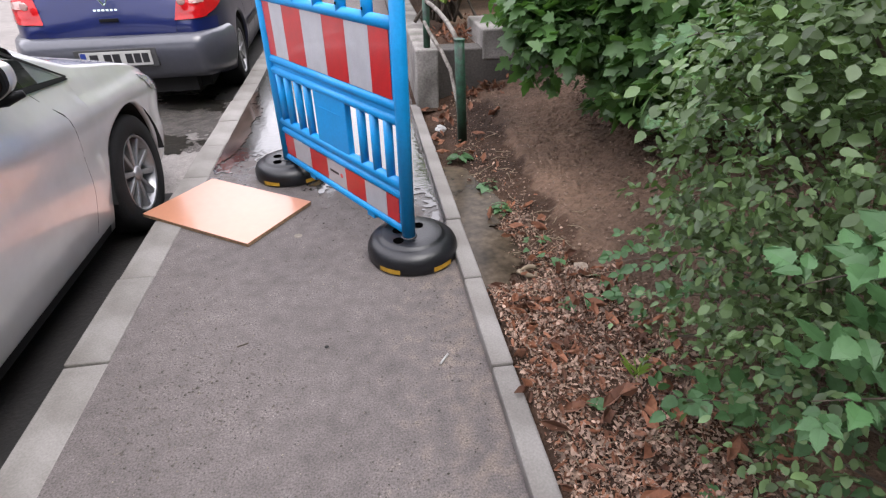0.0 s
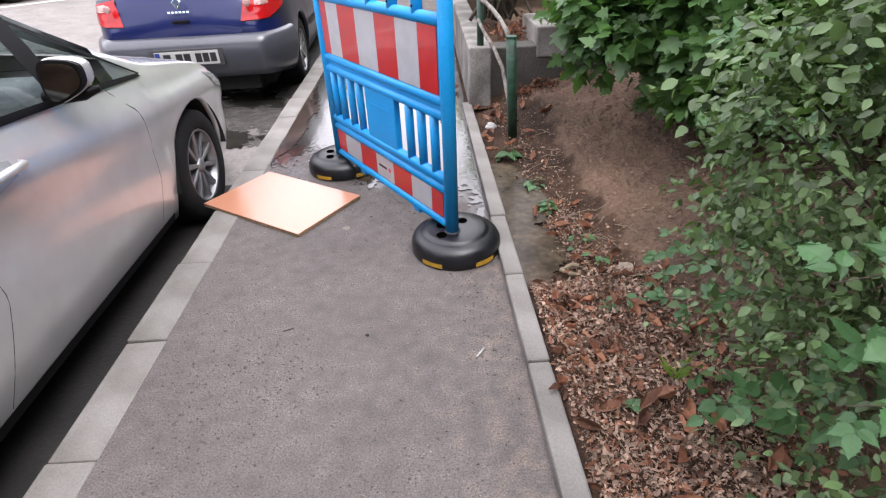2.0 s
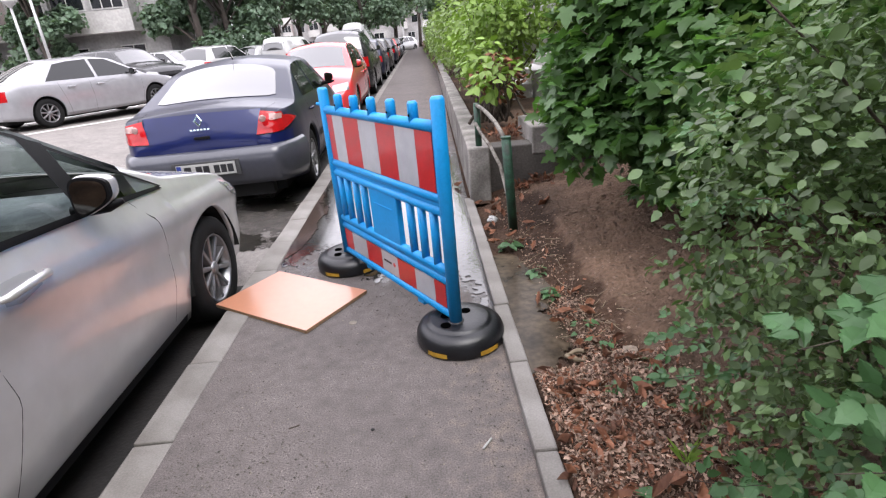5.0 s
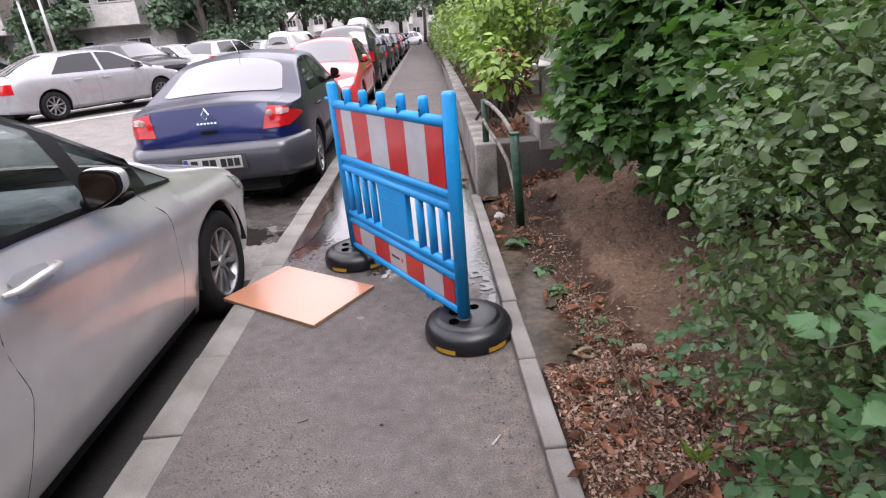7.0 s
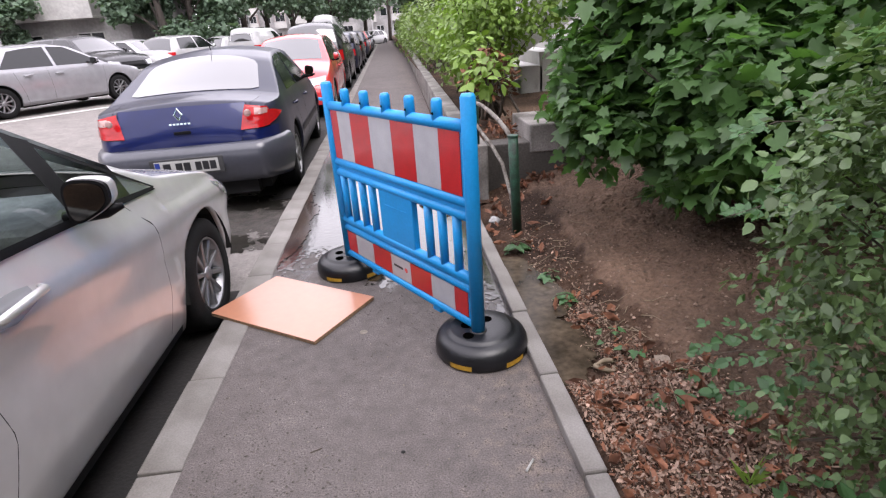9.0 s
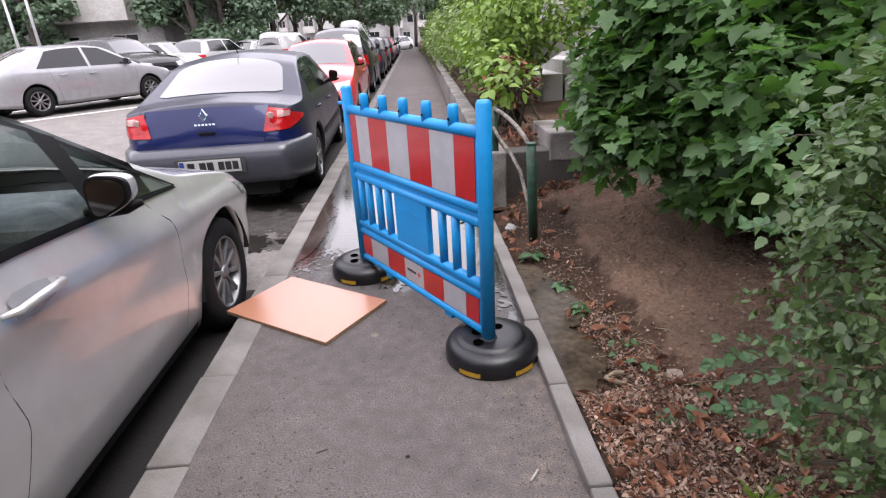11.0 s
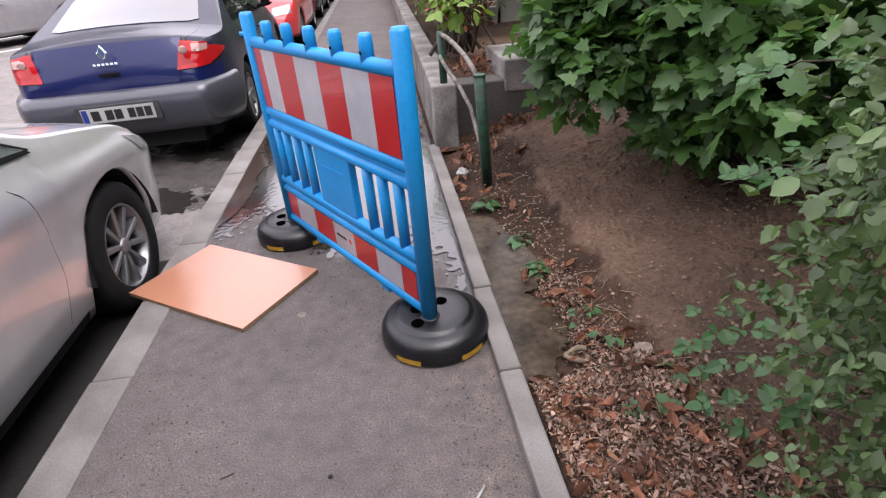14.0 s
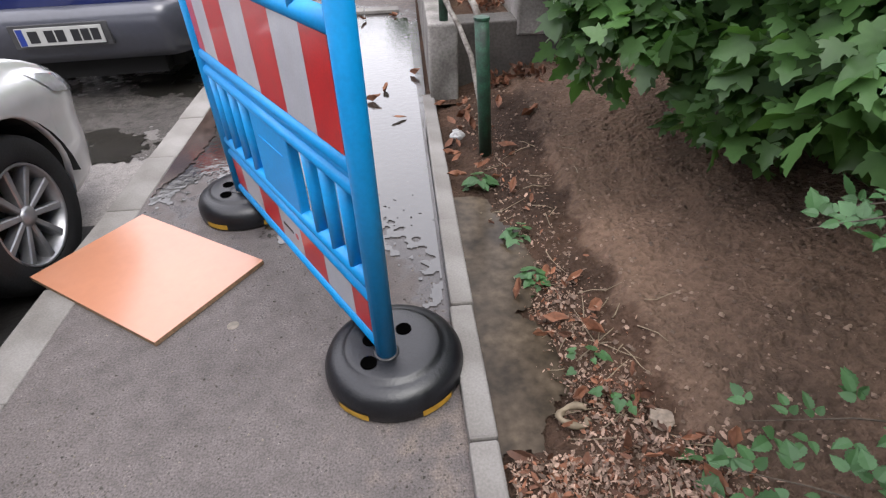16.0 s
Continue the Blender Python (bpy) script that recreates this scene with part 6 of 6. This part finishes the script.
def block(name, label, x0, x1, y, floors, z0, seed):
    r = random.Random(seed)
    e = thing(name, label, "building")
    part("wall", boxm(x0, x1, y, y + 11, -.3, z0 + floors * 2.75 + .6), M_PLASTER, e)
    part("roof", boxm(x0 - .2, x1 + .2, y - .2, y + 11.2, z0 + floors * 2.75 + .6, z0 + floors * 2.75 + .85), M_BALC, e)
    for f in range(floors):
        z = z0 + f * 2.75
        x = x0 + .6
        k = 0
        while x < x1 - 3.2:
            if k % 2 == 0:
                w = 4.6
                if x + w > x1:
                    break
                b = part("balcony", boxm(x, x + w, y - 1.3, y, z - .12, z + .02), M_BALC, e, "enclosed concrete balcony")
                part("parapet", boxm(x, x + w, y - 1.3, y - 1.2, z + .02, z + 1.05), M_BALC, b)
                part("infill", boxm(x + .05, x + w - .05, y - 1.19, y - .02, z + .02, z + 2.55), M_SALMON if r.random() < .4 else M_PLASTER, b)
                flat_window(e, x + .25, z + 1.1, 1.9, 1.3, y - 1.22, 2)
                flat_window(e, x + 2.5, z + 1.1, 1.85, 1.3, y - 1.22, 3)
                x += w + .5
            else:
                flat_window(e, x + .4, z + .9, 1.3, 1.5, y - .0, 1 + (r.random() < .6))
                x += 2.6
            k += 1
    x = x0 + 1
    while x < x1 - 2:
        flat_window(e, x, z0 - 2.0, 1.5, 1.2, y, 2)
        x += 3.4
    return e


block("apartment_building", "grey concrete apartment block with enclosed balconies", -29.0, -14.8, 35, 5, 3.1, 1)
block("apartment_building", "weathered concrete apartment block with balconies and shopfront glazing", -58, -27.0, 39, 5, 3.1, 2)
block("apartment_building", "pale apartment block far behind the trees", -14, -2, 84, 5, 3.0, 4)
block("apartment_building", "pale low building at the end of the street", -30, 14, 118, 2, 3.0, 3)
# next two blocks are unseen, added to darken reflections and cut stray fill
block("apartment_building", "unseen concrete block added behind the viewpoint to darken reflections", -60, 8, -38, 5, 3.0, 5)
bk = thing("apartment_building", "unseen long concrete block added on the left to darken reflections", "building")
part("wall", boxm(-74, -62, -38, 60, -.3, 16), M_PLASTER, bk)
# house wall behind the garden, closes the place
tagged(part("wall_house", boxm(7.0, 7.4, -14, 60, 0, 9), M_BALC), "pale rendered house wall behind the garden", "wall", kind="structure")
tagged(part("wall_stair", boxm(2.6, 2.8, 6.2, 12, 0.3, 2.1, m=None), M_BALC), "pale concrete stair parapet behind the shrubs", "wall", kind="structure")

# ---- street trees ----


def tree(x, y, h, r, seed, label, n=2600, leaf=.34, low=1.8, m=None):
    rng = np.random.default_rng(seed)
    e = thing("tree", label, "tree", group="street trees")
    z = -.2
    part("trunk", tube([(x, y, z), (x + .1, y, h * .25), (x - .1, y + .1, h * .5), (x, y, h * .8)], [.24, .19, .13, .05], 9), M_TRUNK, e, "", True)
    blobs = []
    for k in range(9):
        a, q = k * 2.4 + rng.normal() * .2, rng.uniform(.06, .85)
        zz = low + (h - low) * q
        rr = r * (1.1 - .6 * abs(q - .4)) * rng.uniform(.45, .8)
        c = (x + rr * math.cos(a), y + rr * math.sin(a), zz)
        blobs.append((*c, r * rng.uniform(.4, .6), r * rng.uniform(.4, .6), r * rng.uniform(.32, .5)))
        part("limb", tube([(x, y, zz * .55), (x + .5 * rr * math.cos(a), y + .5 * rr * math.sin(a), zz * .85), c], [.09, .06, .02], 6), M_TRUNK, e, "", True)
    blobs.append((x, y, h * .8, r * .6, r * .6, h * .18))
    P, D = crown_points(blobs, n, rng, .5)
    keep = P[:, 2] > low - .6
    P, D = P[keep], D[keep]
    nr = D * .5 + np.array((0, 0, .6)) + rng.normal(size=P.shape) * .5
    part("crown", scatter(SPRAY, P, nr, rng.uniform(leaf * .5, leaf * 1.2, len(P)), rng), m or M_LEAF_T, e)


for k, (x, y, h, r, n, low) in enumerate((
        (-12.7, 34, 10, 2.7, 4600, .9), (-11.7, 36, 11, 3.2, 4200, 1.0), (-9.4, 39, 11, 3.2, 3800, 1.6), (-12.6, 44, 12, 4, 3200, 1.4), (-7.2, 45, 11, 3.4, 3600, 2.0),
        (-4.6, 50, 11, 3.4, 3600, 2.6), (-2.2, 60, 11, 3.2, 3000, 2.6), (-7.5, 57, 13, 4.2, 3000, 2.2), (-10.5, 52, 13, 4.2, 3000, 1.8), (.4, 72, 12, 3.8, 2800, 2.4),
        (-20.6, 32.2, 8, 1.7, 2400, 1.2), (-33, 35.5, 6, 2.2, 1500, 1.2), (-26.6, 35.0, 5.5, 1.4, 1200, 1.0), (-22.2, 33.4, 4.5, 1.3, 1000, .8),
        # first six here are added to darken car reflections, nearly all out of view
        (4.9, -3, 8, 2.0, 2600, 1.6), (5.0, 3.5, 8.5, 2.0, 2600, 1.8), (5.0, 9.5, 8, 2.0, 2600, 1.8), (-4, -9, 9, 3.6, 3000, 1.8), (3, -8, 9, 3.4, 3000, 1.5), (-12, -11, 9, 3.8, 3000, 1.6), (2.6, 40, 10, 3.4, 3000, 2.6), (3.6, 27, 8, 2.6, 3000, 2.2), (4.4, 17, 7, 2.4, 2800, 2.0), (3.0, 52, 11, 3.4, 2600, 2.4), (1.9, 33, 8, 1.8, 2000, 1.6))):
    tree(x, y, h, r, 200 + k, "leafy green street tree with a full crown" if k < 10 else "leafy green tree beside the buildings, some added out of view", int(n * 2.1), .31, low)
# ---- far playground ----
pg = thing("playground_tower", "small blue and red playground tower far down the street", "playground", pose(-4.2, 98, 0))
part("roof", boxm(-1, 1, -1, 1, 3.2, 4.0, bevel=.2), M_BLUE, pg)
part("deck", boxm(-.8, .8, -.8, .8, 1.3, 1.5), M_TAXI, pg)
part("side_panel", boxm(.9, 1.0, -.8, .8, 0, 3.2), M_REDP, pg)
part("side_panel", boxm(-1.0, -.9, -.8, .8, 0, 3.2), M_REDP, pg)

# ---- kerb stones, one by one ----


def stone_mesh(name, w, length, h, bevel, m, seed):
    bm = boxm(-w / 2, w / 2, -length / 2, length / 2, -h, 0, bevel=bevel)
    for v in bm.verts:
        v.co += Vector((1, 1, .5)) * .0016 * noise.noise(v.co * 9 + Vector((seed, 0, 0)))
    me = bpy.data.meshes.new(name)
    bm.to_mesh(me)
    bm.free()
    me.materials.append(m)
    return me


kerb_road = tagged(new("kerb_road"), "flush grey concrete kerb beside the road", "kerb", kind="structure")
kerb_bed = tagged(new("kerb_bed"), "narrow pale concrete edging beside the earth bed", "kerb", kind="structure")
road_stones = [stone_mesh("kerb_stone", .148, .507, .26, .006, M_KERB, k) for k in range(5)]
bed_stones = [stone_mesh("edging_stone", .075, .494, .22, .008, M_KERB, 10 + k) for k in range(5)]
rk = random.Random(5)
for k in range(-15, 120):
    y = 1.913 + .513 * k
    o = new("kerb_stone", road_stones[k % 5])
    o.parent = kerb_road
    o.matrix_local = pose(-1.068 + rk.uniform(-.003, .003), y + .2565, .004 + rk.uniform(-.004, .003), rk.uniform(-.3, .3), rk.uniform(-.8, .8), rk.uniform(-.3, .3))
for k in range(-15, 5):
    y = 1.634 + .4995 * k
    o = new("edging_stone", bed_stones[k % 5])
    o.parent = kerb_bed
    drop = .0 if k < 2 else -.012 * (k - 1)
    o.matrix_local = pose(.322 + .004 * max(0, k), y + .25 - (.02 if k == 4 else 0), .04 + drop + rk.uniform(-.002, .002), rk.uniform(-.3, .3), rk.uniform(-.8, .8), rk.uniform(-.4, .4))
# mortar bed under the kerbs, seen in the joints
tagged(part("kerb_bedding", boxm(-1.135, -1.0, -6, 60, -.3, -.022), M_CONC_DARK), "dark joint bedding under the kerb stones", "kerb", kind="structure")
tagged(part("edging_bedding", boxm(.287, .355, -6, 3.97, -.25, -.02), M_CONC_DARK), "dark joint bedding under the edging", "kerb", kind="structure")
